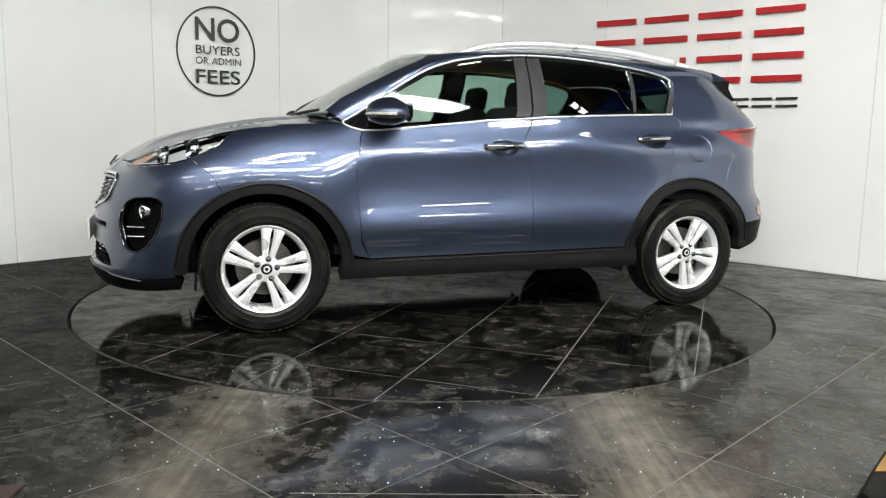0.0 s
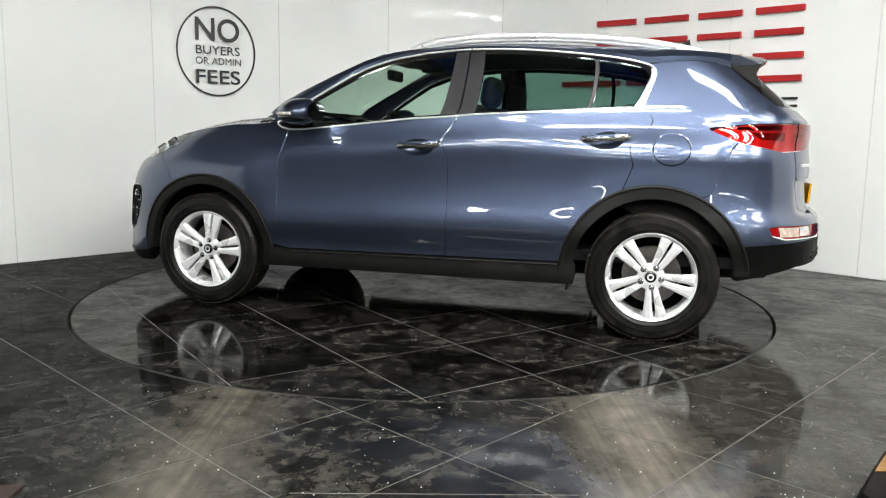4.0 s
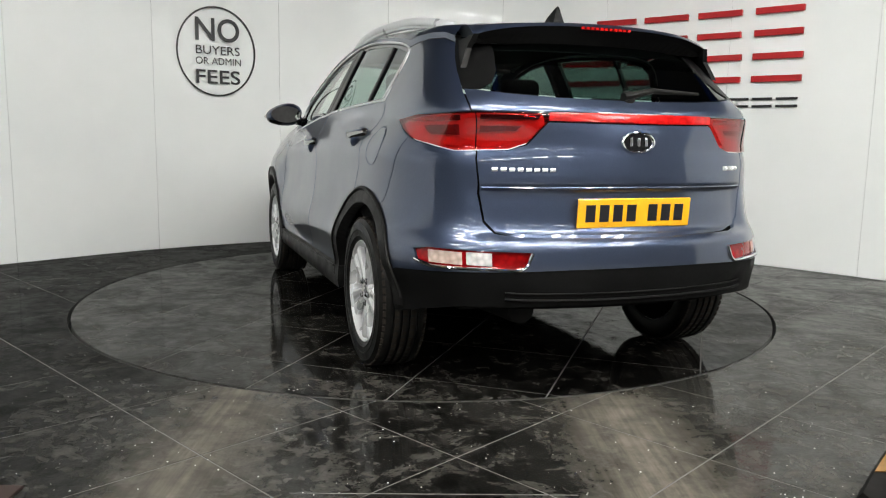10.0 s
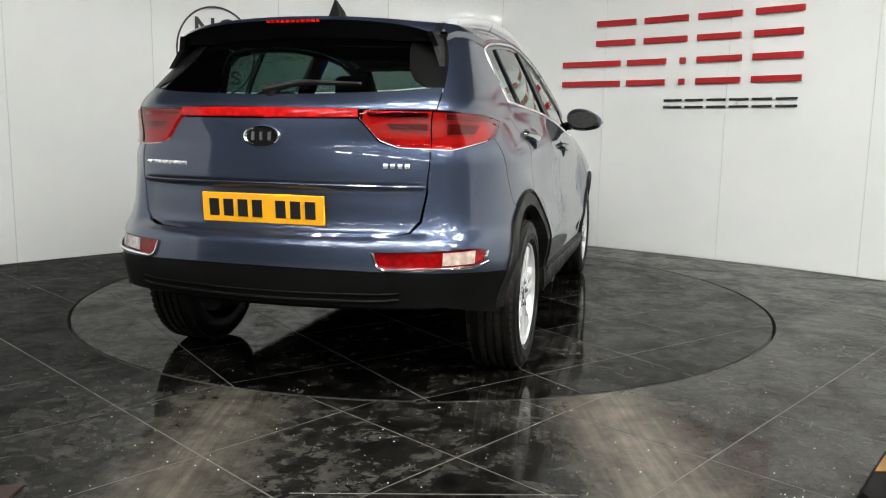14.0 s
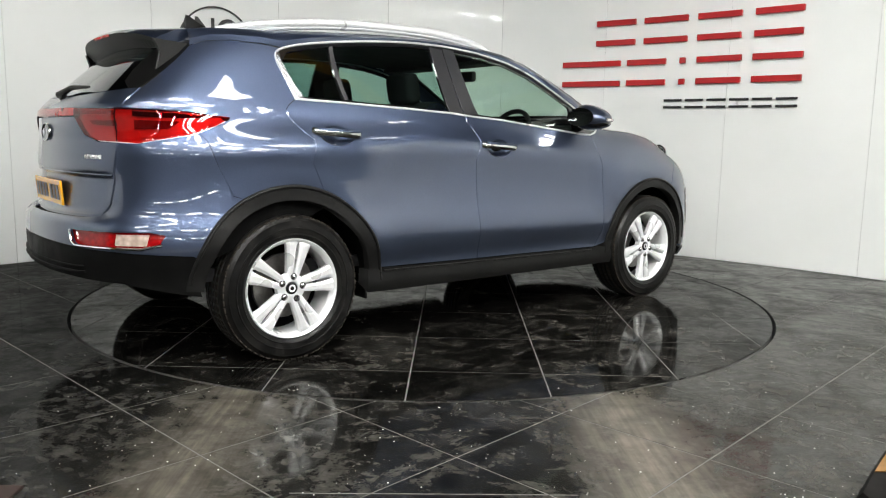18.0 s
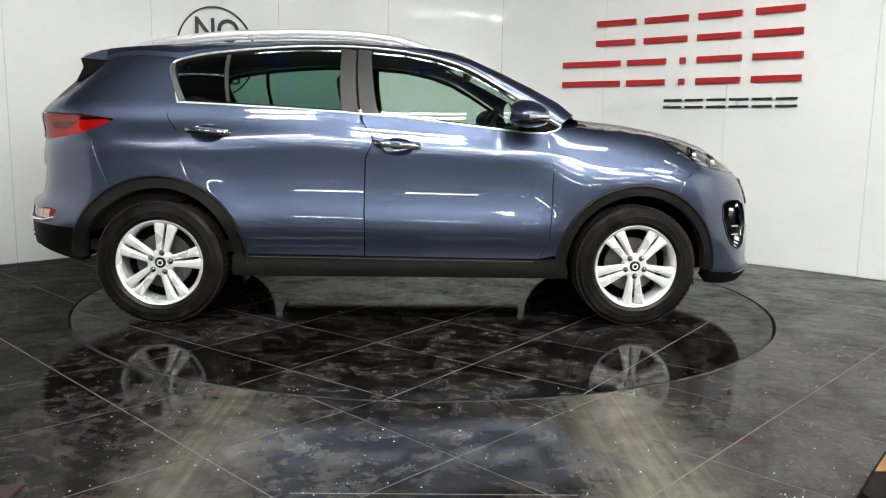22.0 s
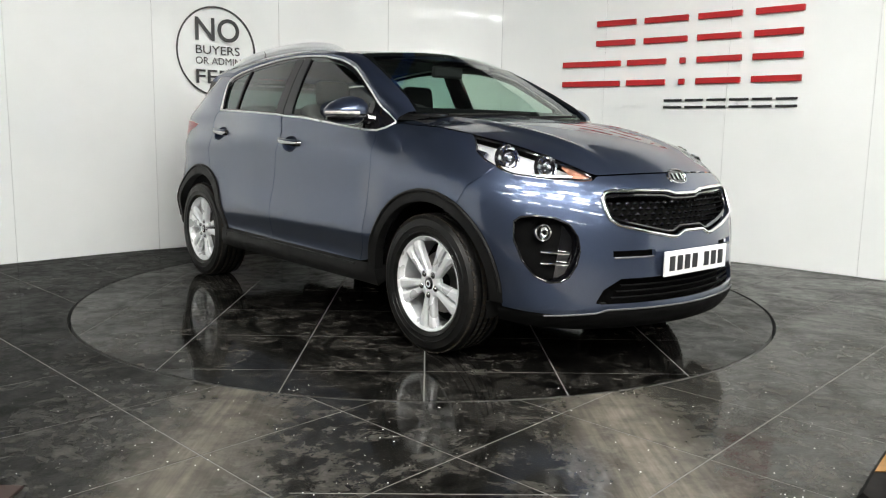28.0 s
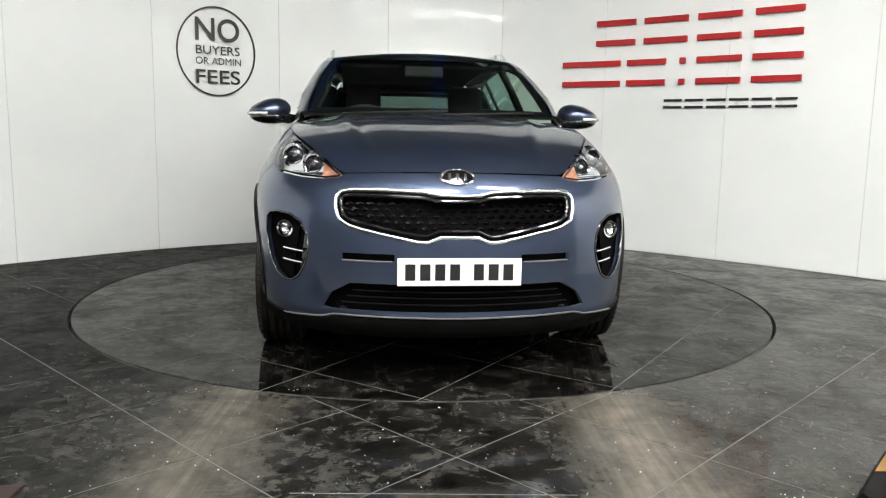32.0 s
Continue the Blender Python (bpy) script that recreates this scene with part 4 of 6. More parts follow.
for y0, y1, x1 in ((-0.50, 0.08, 0.06), (0.06, 0.58, 0.02)):
    part("front_wiper", tube([Vector((1.085 - 0.12 * (abs(y) / 0.75) ** 2 - 0.015, y, 1.182 + 0.003 * k)) for k, y in enumerate(np.linspace(y0, y1, 8))], 0.009, 6), M_CLAD, car)

# ---- nose ----
nose = on_end(1)
head_low = [(HALF - s_of_x(x, z), z) for x, z in ((1.485, 1.072), (1.562, 1.002), (1.645, 0.956), (1.734, 0.919), (1.80, 0.900))] + end_y(1, [(0.66, 0.882), (0.56, 0.878), (0.505, 0.884), (0.482, 0.897)])
tip, heel = head_low[-1], head_low[0]
head_top = [(tip[0] + (heel[0] - tip[0]) * t, tip[1] + (heel[1] - tip[1]) * t + 0.105 * t * (1 - t)) for t in (0.06, 0.2, 0.35, 0.5, 0.65, 0.8, 0.92)]
head_half = head_low + head_top

# bonnet: lofted from its middle line to the edge along wing and lamp
FRONT_Z = 0.915
FRONT_X = pick(NOSE_S, FRONT_Z)
front_row = [(y, FRONT_Z - 0.010 * (y / 0.47) ** 2) for y in (0.47, 0.42, 0.36, 0.30, 0.22, 0.14, 0.07)]
edge = [hull(s_of_x(x, z), z) for x, z in ((0.90, 1.130), (0.97, 1.131), (1.05, 1.124), (1.25, 1.113), (1.44, 1.085))]
edge += [nose((u, z + 0.004)) for u, z in head_top[::-1]] + [nose(end_y(1, front_row[:1])[0])]
middle = [0.995, 1.07, 1.15, 1.34, 1.52] + [1.56 + (FRONT_X - 1.56) * k / 7 for k in range(8)]
edge = curvy(edge, 4, False)
middle = [q.x for q in curvy([Vector((x, 0, 0)) for x in middle], 4, False)]
end_x0, end_x1 = FRONT_X, edge[-1].x


def bow(v):
    """How the front edge falls back from the middle to the lamp."""
    y = abs(v) * edge[-1].y
    z = FRONT_Z - 0.010 * (y / 0.47) ** 2
    return (nose(end_y(1, [(max(y, 1e-4), z)])[0]).x - end_x0) / (end_x1 - end_x0)


BOW = [bow(k / 24) for k in range(25)]


def bonnet(v, j):
    e, x = edge[j], middle[j]
    k = abs(v)
    t = j / (len(edge) - 1)
    zc = pick(BONNET_S, x) if t < 1 else FRONT_Z
    f = BOW[round(k * 24)] * t + k * k * (1 - t)
    y = k * e.y
    crease = 0.013 * math.exp(-(((y - (0.52 - 0.17 * t)) / 0.032) ** 2)) * ease(0.0, 0.15, t) * (1 - ease(0.72, 0.95, t))
    g = k ** (2.6 - 0.6 * t)
    return Vector((x + (e.x - x) * f, math.copysign(y, v), zc + (e.z - zc) * g + crease))


bm = bmesh.new()
grid = [[bm.verts.new(bonnet(i / 24, j)) for i in range(-24, 25)] for j in range(len(edge))]
for r0, r1 in zip(grid, grid[1:]):
    for i in range(48):
        bm.faces.new((r0[i], r1[i], r1[i + 1], r0[i + 1]))
bmesh.ops.recalc_face_normals(bm, faces=bm.faces)
if sum(f.normal.z for f in bm.faces) < 0:
    bmesh.ops.reverse_faces(bm, faces=bm.faces)
part("bonnet", bm, M_PAINT, car, smooth=True)


def mirrored(pts):
    return [(-u, z) for u, z in pts]


GRILLE = [(0.0, 0.818), (0.086, 0.819), (0.14, 0.832), (0.30, 0.838), (0.45, 0.837), (0.490, 0.829), (0.510, 0.806), (0.512, 0.765), (0.498, 0.715), (0.455, 0.688), (0.30, 0.654), (0.17, 0.629), (0.13, 0.628), (0.078, 0.650), (0.0, 0.650)]
grille_o = GRILLE + [(-y, z) for y, z in GRILLE[-2:0:-1]]
FOG = [(0.822, 0.700), (0.805, 0.722), (0.77, 0.729), (0.71, 0.722), (0.665, 0.695), (0.637, 0.640), (0.630, 0.58), (0.645, 0.515), (0.672, 0.462), (0.70, 0.442), (0.735, 0.438), (0.775, 0.465), (0.805, 0.53), (0.824, 0.62)]
LOW = [(0.54, 0.340), (0.57, 0.347), (0.535, 0.405), (0.455, 0.450), (-0.455, 0.450), (-0.535, 0.405), (-0.57, 0.347), (-0.54, 0.340)]
SLOT = [(0.27, 0.548), (0.49, 0.55), (0.49, 0.575), (0.27, 0.575)]
left = end_x([(1.60, 0.844), (1.698, 0.937)]) + head_low[2:]
a = [p for p in arc(FC[0], FC[1], F_OUT - 0.004, 62, -2)]
left_side = end_x(a)[::-1]
bumper_half = left_side + left
lip = end_y(1, [(y, z - 0.004) for y, z in front_row] + [(0.0, FRONT_Z - 0.004)])
bottom = end_y(1, [(0.0, 0.310), (0.30, 0.310), (0.52, 0.314), (0.57, 0.302), (0.70, 0.292)]) + end_x([(1.90, 0.300), (1.80, 0.312)])
outline = bottom + bumper_half + lip
full = outline[1:-1] + [lip[-1]] + mirrored(outline[1:-1])[::-1] + [bottom[0]]
holes = [end_y(1, grille_o), end_y(1, FOG), end_y(1, [(-y, z) for y, z in FOG]), end_y(1, LOW), end_y(1, SLOT), end_y(1, [(-y, z) for y, z in SLOT])]
part("front_bumper", panel(nose, full, holes, step=0.034, deep=0.02, gap=0.0015), M_PAINT, car, smooth=True)
# black lip under the bumper
o = end_y(1, [(0.0, 0.304), (0.30, 0.304), (0.52, 0.308), (0.57, 0.296), (0.70, 0.286)]) + end_x([(1.90, 0.294), (1.78, 0.306), (1.77, 0.25), (1.90, 0.235)]) + end_y(1, [(0.6, 0.225), (0.3, 0.225), (0.0, 0.225)])
part("front_lip", panel(nose, o[1:-1] + [o[-1]] + mirrored(o[1:-1])[::-1] + [o[0]], step=0.05, deep=0.08, gap=0, off=0.006), M_LIP, car, smooth=True)
part("lip_strip", tube(edge_line(nose, end_y(1, [(-0.74, 0.288), (-0.57, 0.302), (-0.52, 0.316), (0.0, 0.314), (0.52, 0.316), (0.57, 0.302), (0.74, 0.288)]), 0.004, False), 0.004, 8), M_DULL, car, "dull grey strip", smooth=True)


def recess(where, outline, depth, name, material, parent, label="", step=0.06):
    """A dark pan behind an opening."""
    bm = panel(where, outline, step=step, gap=-0.012, deep=0.0, off=-depth)
    ob = part(name, bm, material, parent, label, smooth=True)
    return ob


# grille: chrome frame, dark pan and a lattice of diamond studs
grille = recess(nose, end_y(1, grille_o), 0.06, "grille", M_DARK, car)
part("grille_frame", tube(edge_line(nose, end_y(1, grille_o), 0.003, True, 0.03), 0.0085, 10, closed=True), M_CHROME, grille, "chrome grille frame", smooth=True)
inner = inset(dense(end_y(1, grille_o), 0.04), 0.022)
part("grille_rim", tube([nose(p) + Vector((-0.018, 0, 0)) for p in inner], 0.009, 8, closed=True), M_GLOSSBLACK, grille, smooth=True)
bm = bmesh.new()
for j in range(9):
    for i in range(-12, 13):
        u, z = (i + 0.5 * (j % 2)) * 0.0465, 0.632 + j * 0.0245
        if not inside((u, z), inner):
            continue
        c = nose((u, z)) + Vector((-0.028, 0, 0))
        ring = [bm.verts.new(c + Vector((dx, du, dz))) for dx, du, dz in ((0, -0.0205, 0), (0, 0, -0.0105), (0, 0.0205, 0), (0, 0, 0.0105))]
        tip = bm.verts.new(c + Vector((0.014, 0, 0.002)))
        for k in range(4):
            bm.faces.new((ring[k], ring[(k + 1) % 4], tip))
bmesh.ops.recalc_face_normals(bm, faces=bm.faces)
tagged(part("grille_lattice", bm, M_DARKCHROME, grille, "gloss black diamond lattice"), kind="stuff")
low = recess(nose, end_y(1, LOW), 0.07, "lower_intake", M_DARK, car)
for z in (0.365, 0.392, 0.418):
    y = 0.50 - (z - 0.36) * 0.9
    part("intake_slat", tube(edge_line(nose, end_y(1, [(-y, z), (0, z), (y, z)]), -0.02, False), 0.008, 6, flat=0.6), M_DARK, low)
for sgn in (1, -1):
    slot = recess(nose, end_y(1, [(sgn * y, z) for y, z in SLOT]), 0.03, "bumper_slot", M_DARK, car)
    part("slot_trim", tube(edge_line(nose, end_y(1, [(sgn * 0.28, 0.545), (sgn * 0.485, 0.545)]), 0.001, False), 0.004, 8), M_DULL, slot, "silver slot trim", smooth=True)
    fo = end_y(1, [(sgn * y, z) for y, z in FOG])
    fog = recess(nose, fo, 0.05, "fog_lamp_housing", M_GLOSSBLACK, car, "gloss black fog lamp housing")
    part("housing_rim", tube(edge_line(nose, fo, 0.0, True, 0.02), 0.005, 8, closed=True), M_GLOSSBLACK, fog, smooth=True)
    part("housing_trim", tube(edge_line(nose, end_y(1, [(sgn * y, z) for y, z in ((0.655, 0.70), (0.634, 0.64), (0.642, 0.57), (0.67, 0.50))]), -0.012, False, 0.02), 0.004, 8), M_GLOSSBLACK, fog, smooth=True)
    c = nose(end_y(1, [(sgn * 0.745, 0.655)])[0])
    d = Vector((0.92, sgn * 0.38, 0)).normalized()
    m = Matrix.Translation(c - d * 0.03) @ d.to_track_quat("Z", "Y").to_matrix().to_4x4()
    lamp = part("fog_lamp", lathe([(0.001, -0.012), (0.02, -0.004), (0.028, 0.008)], 24, None, m), M_CHROME, fog, smooth=True)
    part("lamp_ring", lathe([(0.030, 0.0), (0.031, 0.014), (0.038, 0.016), (0.041, 0.008), (0.042, -0.01)], 28, None, m), M_CHROME, fog, "chrome lamp ring", smooth=True)
    for z in (0.565, 0.515):
        part("lamp_bar", tube(edge_line(nose, end_y(1, [(sgn * 0.665, z), (sgn * 0.76, z + 0.006)]), -0.022, False, 0.03), 0.006, 8), M_CHROME, fog, "chrome bar", smooth=True)
    # headlamp
    ho = head_half if sgn > 0 else mirrored(head_half)
    hl = recess(nose, inset(dense(ho, 0.03), 0.004), 0.055, "headlamp", M_LAMPPAN, car, "headlamp with twin round lenses and amber corner")
    lens = part("lamp_cover", panel(nose, ho, step=0.04, gap=0.002, deep=0.0), M_LENS, hl, "clear lamp cover", smooth=True)
    lens.visible_shadow = False
    part("lamp_rim", tube([nose(p) + Vector((-0.008, 0, -0.002)) for p in dense(inset(ho, 0.008), 0.03)], 0.0045, 6, closed=True), M_GLOSSBLACK, hl, smooth=True)
    for y, z, r in ((0.722, 0.976, 0.050), (0.624, 0.940, 0.046)):
        c = nose(end_y(1, [(sgn * y, z)])[0])
        d = Vector((0.95, sgn * 0.25, 0.12)).normalized()
        m = Matrix.Translation(c - d * 0.045) @ d.to_track_quat("Z", "Y").to_matrix().to_4x4()
        part("lens_ring", lathe([(r * 0.80, -0.01), (r * 0.82, 0.012), (r * 0.95, 0.018), (r * 1.08, 0.010), (r * 1.12, -0.012)], 30, None, m), M_CHROME, hl, "chrome lens ring", smooth=True)
        part("projector", lathe([(0.0005, 0.012), (r * 0.3, 0.010), (r * 0.6, 0.003), (r * 0.8, -0.010)], 24, None, m), M_LENSDARK, hl, "dark glassy projector", smooth=True)
        part("lens_bezel", lathe([(r * 1.10, -0.008), (r * 1.22, -0.004), (r * 1.34, -0.016)], 30, None, m), M_GLOSSBLACK, hl, smooth=True)
        part("lens_core", lathe([(0.0005, 0.016), (r * 0.2, 0.0145), (r * 0.26, 0.010)], 16, None, m), M_CHROME, hl, smooth=True)
    for (y0, z0), (y1, z1), rr in (((0.80, 1.030), (0.785, 0.975), 0.016), ((0.755, 0.985), (0.76, 0.94), 0.010), ((0.72, 0.901), (0.58, 0.890), 0.007)):
        p0, p1 = nose(end_y(1, [(sgn * y0, z0)])[0]), nose(end_y(1, [(sgn * y1, z1)])[0])
        part("reflector", tube([p0 + Vector((-0.03, -sgn * 0.012, -0.004)), (p0 + p1) / 2 + Vector((-0.03, -sgn * 0.012, 0)), p1 + Vector((-0.03, -sgn * 0.012, 0.004))], rr, 8), M_CHROME, hl, smooth=True)
    o = end_y(1, [(sgn * y, z) for y, z in ((0.575, 0.891), (0.500, 0.892), (0.490, 0.904), (0.525, 0.932), (0.572, 0.952))])
    part("indicator", panel(nose, o, step=0.02, gap=0, deep=0.01, off=-0.014), M_AMBER, hl, "amber corner", smooth=True)


def plate(name, where, z0, z1, material, label, lift):
    """Number plate with plain bars in place of its characters."""
    a, b = where
    base = box(-0.26, 0.26, -0.006, 0.006, 0, z1 - z0, 0.004)
    p = part(name, base, material, car, label)
    for k, wdt in ((0, 0.05), (1, 0.05), (2, 0.05), (3.6, 0.05), (4.6, 0.05), (5.6, 0.05), (6.6, 0.05)):
        x = -0.228 + k * 0.062
        part("bar", box(x + 0.004, x + wdt - 0.004, 0.0062, 0.0082, 0.024, z1 - z0 - 0.024), M_INK, p, "plain dark bar")
    return p


p = plate("front_plate", (0, 0), 0.452, 0.568, M_PLATE_W, "white number plate with plain dark bars", 0)
p.matrix_basis = pose(2.252, 0, 0.452, 0, 0, -90)
p = plate("rear_plate", (0, 0), 0.715, 0.83, M_PLATE_Y, "yellow number plate with plain dark bars", 0)
p.matrix_basis = pose(-2.166, 0, 0.722, -4, 0, 90)


def badge(x, z, tilt, end):
    m = pose(x, 0, z, 0, 90 - tilt if end > 0 else -90 + tilt, 0)
    b = part("badge", lathe([(0.0005, 0.001), (0.062, 0.001), (0.067, 0.004), (0.071, 0.009), (0.075, 0.008), (0.078, 0.0)], 36, None, Matrix.Diagonal((0.55, 1, 1, 1))), M_CHROME, car, "oval chrome badge with a plain dark field", smooth=True)
    b.matrix_basis = m
    part("badge_field", lathe([(0.0005, 0.0042), (0.064, 0.0032)], 32, None, Matrix.Diagonal((0.55, 1, 1, 1))), M_GLOSSBLACK, b, smooth=True)
    for y in (-0.034, 0.0, 0.034):
        part("badge_mark", box(-0.017, 0.017, y - 0.006, y + 0.006, 0.0055, 0.008, 0.002), M_CHROME, b)


badge(2.118, 0.893, 36, 1)
badge(-2.166, 1.055, 4, -1)

# ---- tail ----
tail = on_end(-1)
TL = [(-1.583, 1.130), (-1.76, 1.152), (-1.975, 1.157)]
lamp_half = end_x(TL) + end_y(-1, [(0.60, 1.160), (0.37, 1.160), (0.375, 1.132), (0.41, 1.095), (0.455, 1.045), (0.52, 1.024)]) + end_x([(-1.96, 1.018), (-1.77, 1.056)])
# gate skin below the lamp bar, and above it
o = end_y(-1, [(0.0, 0.692), (0.50, 0.697), (0.565, 0.706), (0.600, 0.745), (0.619, 0.85), (0.625, 1.018), (0.52, 1.020), (0.452, 1.041), (0.406, 1.092), (0.372, 1.128), (0.0, 1.126)])
gate = part("tailgate", panel(tail, o + mirrored(o[1:-1])[::-1], step=0.03), M_PAINT, car, smooth=True)
o = end_y(-1, [(0.0, 1.166), (0.600, 1.164), (0.647, 1.166), (0.649, 1.20), (0.645, 1.255), (0.60, 1.250), (0.50, 1.237), (0.33, 1.226), (0.0, 1.220)])
part("tailgate_upper", panel(tail, o + mirrored(o[1:-1])[::-1], step=0.03), M_PAINT, car, smooth=True)
o = end_y(-1, [(0.0, 1.130), (0.372, 1.132), (0.372, 1.161), (0.0, 1.163)])
part("light_bar", panel(tail, o + mirrored(o[1:-1])[::-1], step=0.03, gap=0, off=0.006), M_REDBAR, car, "red light bar across the tailgate", smooth=True)
for sgn in (1, -1):
    lo = lamp_half if sgn > 0 else mirrored(lamp_half)
    lamp = recess(tail, inset(dense(lo, 0.03), 0.010), 0.016, "tail_lamp", M_LAMPPAN, car, "red tail lamp with bright strips round a dark core")
    lens = part("lamp_lens", panel(tail, lo, step=0.035, gap=0.001, off=0.008, deep=0.03), M_REDGLASS, lamp, "glossy red lens", smooth=True)
    lens.visible_shadow = False
    for name, pts, m, lift in (
        ("lamp_insert", ((0.620, 1.108), (0.475, 1.108), (0.495, 1.090), (0.620, 1.084)), M_DULL, -0.010),
        ("lamp_glint", ((0.620, 1.152), (0.40, 1.154), (0.415, 1.136), (0.620, 1.132)), M_CHROME, -0.009),
        ("lamp_glint", ((0.620, 1.052), (0.485, 1.056), (0.515, 1.034), (0.620, 1.031)), M_LAMPPAN, -0.009)):
        part(name, panel(tail, end_y(-1, [(sgn * y, z) for y, z in pts]), step=0.03, gap=0, off=lift, deep=0.002), m, lamp, "dark lamp core" if m is M_DULL else "bright lamp strip", smooth=True)
    for pts, m in ((((-1.65, 1.134), (-1.80, 1.146), (-1.975, 1.149), (-1.975, 1.128), (-1.82, 1.126)), M_CHROME), (((-1.80, 1.112), (-1.97, 1.112), (-1.97, 1.072), (-1.85, 1.078)), M_DULL), (((-1.83, 1.060), (-1.97, 1.054), (-1.965, 1.030), (-1.85, 1.046)), M_LAMPPAN)):
        o = end_x(pts)
        part("lamp_strip", panel(tail, o if sgn > 0 else mirrored(o), step=0.03, gap=0, off=-0.010, deep=0.002), m, lamp, "dark lamp core" if m is M_DULL else "bright lamp strip", smooth=True)
    part("lamp_split", tube(edge_line(tail, end_y(-1, [(sgn * 0.628, 1.022), (sgn * 0.632, 1.162)]), 0.008, False), 0.003, 6), M_DARK, lamp)
# edge above the plate
part("gate_ledge", tube(edge_line(tail, end_y(-1, [(0.612, 0.873), (0.0, 0.877), (-0.612, 0.873)]), -0.002, False), 0.007, 8), M_PAINT, gate, smooth=True)
for k in range(8):
    u = 0.578 - k * 0.030
    part("letter_bar", tube(edge_line(tail, end_y(-1, [(u, 0.945), (u - 0.019, 0.945)]), 0.003, False, 0.02), 0.009, 6, flat=0.9), M_ALLOY, gate, "small silver mark")
for k in range(4):
    u = -0.47 - k * 0.025
    part("letter_bar", tube(edge_line(tail, end_y(-1, [(u, 0.952), (u - 0.015, 0.952)]), 0.003, False, 0.02), 0.010, 6), M_ALLOY, gate, "small silver mark")
# rear window and its dark band
o = end_y(-1, [(0.0, 1.223), (0.33, 1.229), (0.50, 1.240), (0.60, 1.254), (0.626, 1.262), (0.620, 1.29), (0.607, 1.345), (0.585, 1.42), (0.56, 1.485), (0.0, 1.495)])
w = part("rear_screen", panel(tail, o + mirrored(o[1:-1])[::-1], step=0.06, gap=0.002, deep=0.0, off=-0.004), M_PRIVACY, car, "dark tinted rear window", smooth=True)
w.visible_shadow = False
for sgn in (1, -1):
    seam = end_y(-1, [(sgn * y, z) for y, z in [(0.578, 1.475)] + GATE_SEAM[:4]])
    o = seam + end_y(-1, [(sgn * y, z) for y, z in ((0.590, 1.256), (0.540, 1.282), (0.505, 1.33), (0.480, 1.40), (0.465, 1.475))])
    part("screen_side", panel(tail, o, step=0.05, gap=0, deep=0.01, off=0.0), M_SATINBLACK, car, "black screen side", smooth=True)
# black band put in for the unlit cabin behind the glass's upper edge
o = end_y(-1, [(0.0, 1.432), (0.30, 1.430), (0.490, 1.424), (0.470, 1.48), (0.0, 1.492)])
part("screen_band", panel(tail, o + mirrored(o[1:-1])[::-1], step=0.05, gap=0, deep=0.004, off=-0.010), M_SATINBLACK, car, "black band behind the rear glass, standing in for the dark cabin", smooth=True)
# spoiler over the rear window
bm = bmesh.new()
prof = []
for y in np.linspace(-0.60, 0.60, 33):
    k = abs(y) / 0.60
    tip = -1.90 + 0.075 * k ** 3
    zt = 1.535 - 0.035 * k ** 2.2 - 0.018 * k ** 8
    yy = y * 0.945
    prof.append([bm.verts.new(v) for v in (Vector((-1.54 + 0.01 * k, yy * 0.955, roof((-1.54, yy * 0.955)).z - 0.001)), Vector((-1.72, yy * 0.97, roof((-1.72, yy * 0.95)).z + 0.002 - 0.006 * k ** 4)), Vector((tip + 0.02, yy, zt + 0.004)), Vector((tip, yy, zt - 0.012)), Vector((tip + 0.03, yy, zt - 0.034)), Vector((-1.80, yy * 0.97, 1.452 - 0.01 * k)), Vector((-1.68, yy * 0.94, 1.462 - 0.01 * k)))])
under = bmesh.new()
low = [[under.verts.new(v.co) for v in row[3:]] for row in prof]
for a, b, c, d in zip(prof, prof[1:], low, low[1:]):
    for k in range(3):
        bm.faces.new((a[k], b[k], b[k + 1], a[k + 1]))
        under.faces.new((c[k], d[k], d[k + 1], c[k + 1]))
for row in prof:
    for v in row[4:]:
        bm.verts.remove(v)
for e in (0, -1):
    bm.faces.new([bm.verts.new(v.co) for v in prof[e][:4]] + [bm.verts.new(v.co) for v in low[e][1:]])
bmesh.ops.recalc_face_normals(bm, faces=bm.faces)
if sum(f.normal.z for f in bm.faces) < 0:
    bmesh.ops.reverse_faces(bm, faces=bm.faces)
spoiler = part("spoiler", bm, M_PAINT, car, "blue roof spoiler with a black underside", smooth=True)
part("spoiler_underside", under, M_SATINBLACK, spoiler, "black underside")
for sgn in (1, -1):
    fin = [(-1.66, 1.462), (-1.79, 1.47), (-1.835, 1.475), (-1.812, 1.42), (-1.842, 1.338), (-1.74, 1.41)]
    bm = bmesh.new()
    f = [bm.verts.new((x, sgn * (0.562 + (1.475 - z) * 0.42 + 0.008), z)) for x, z in fin]
    h = [bm.verts.new((x, sgn * (0.562 + (1.475 - z) * 0.42 - 0.016), z)) for x, z in fin]
    bm.faces.new(f)
    bm.faces.new(h[::-1])
    for k in range(len(fin)):
        bm.faces.new((f[k], f[(k + 1) % 6], h[(k + 1) % 6], h[k]))
    bmesh.ops.recalc_face_normals(bm, faces=bm.faces)
    part("spoiler_fin", bm, M_SATINBLACK, spoiler, "black side fin")
bm = bmesh.new()
for k in range(11):
    y = -0.11 + k * 0.022
    box(-1.902, -1.893, y - 0.007, y + 0.007, 1.512, 1.523, bm=bm)
part("brake_light", bm, M_REDBAR, spoiler, "row of small red brake lights")
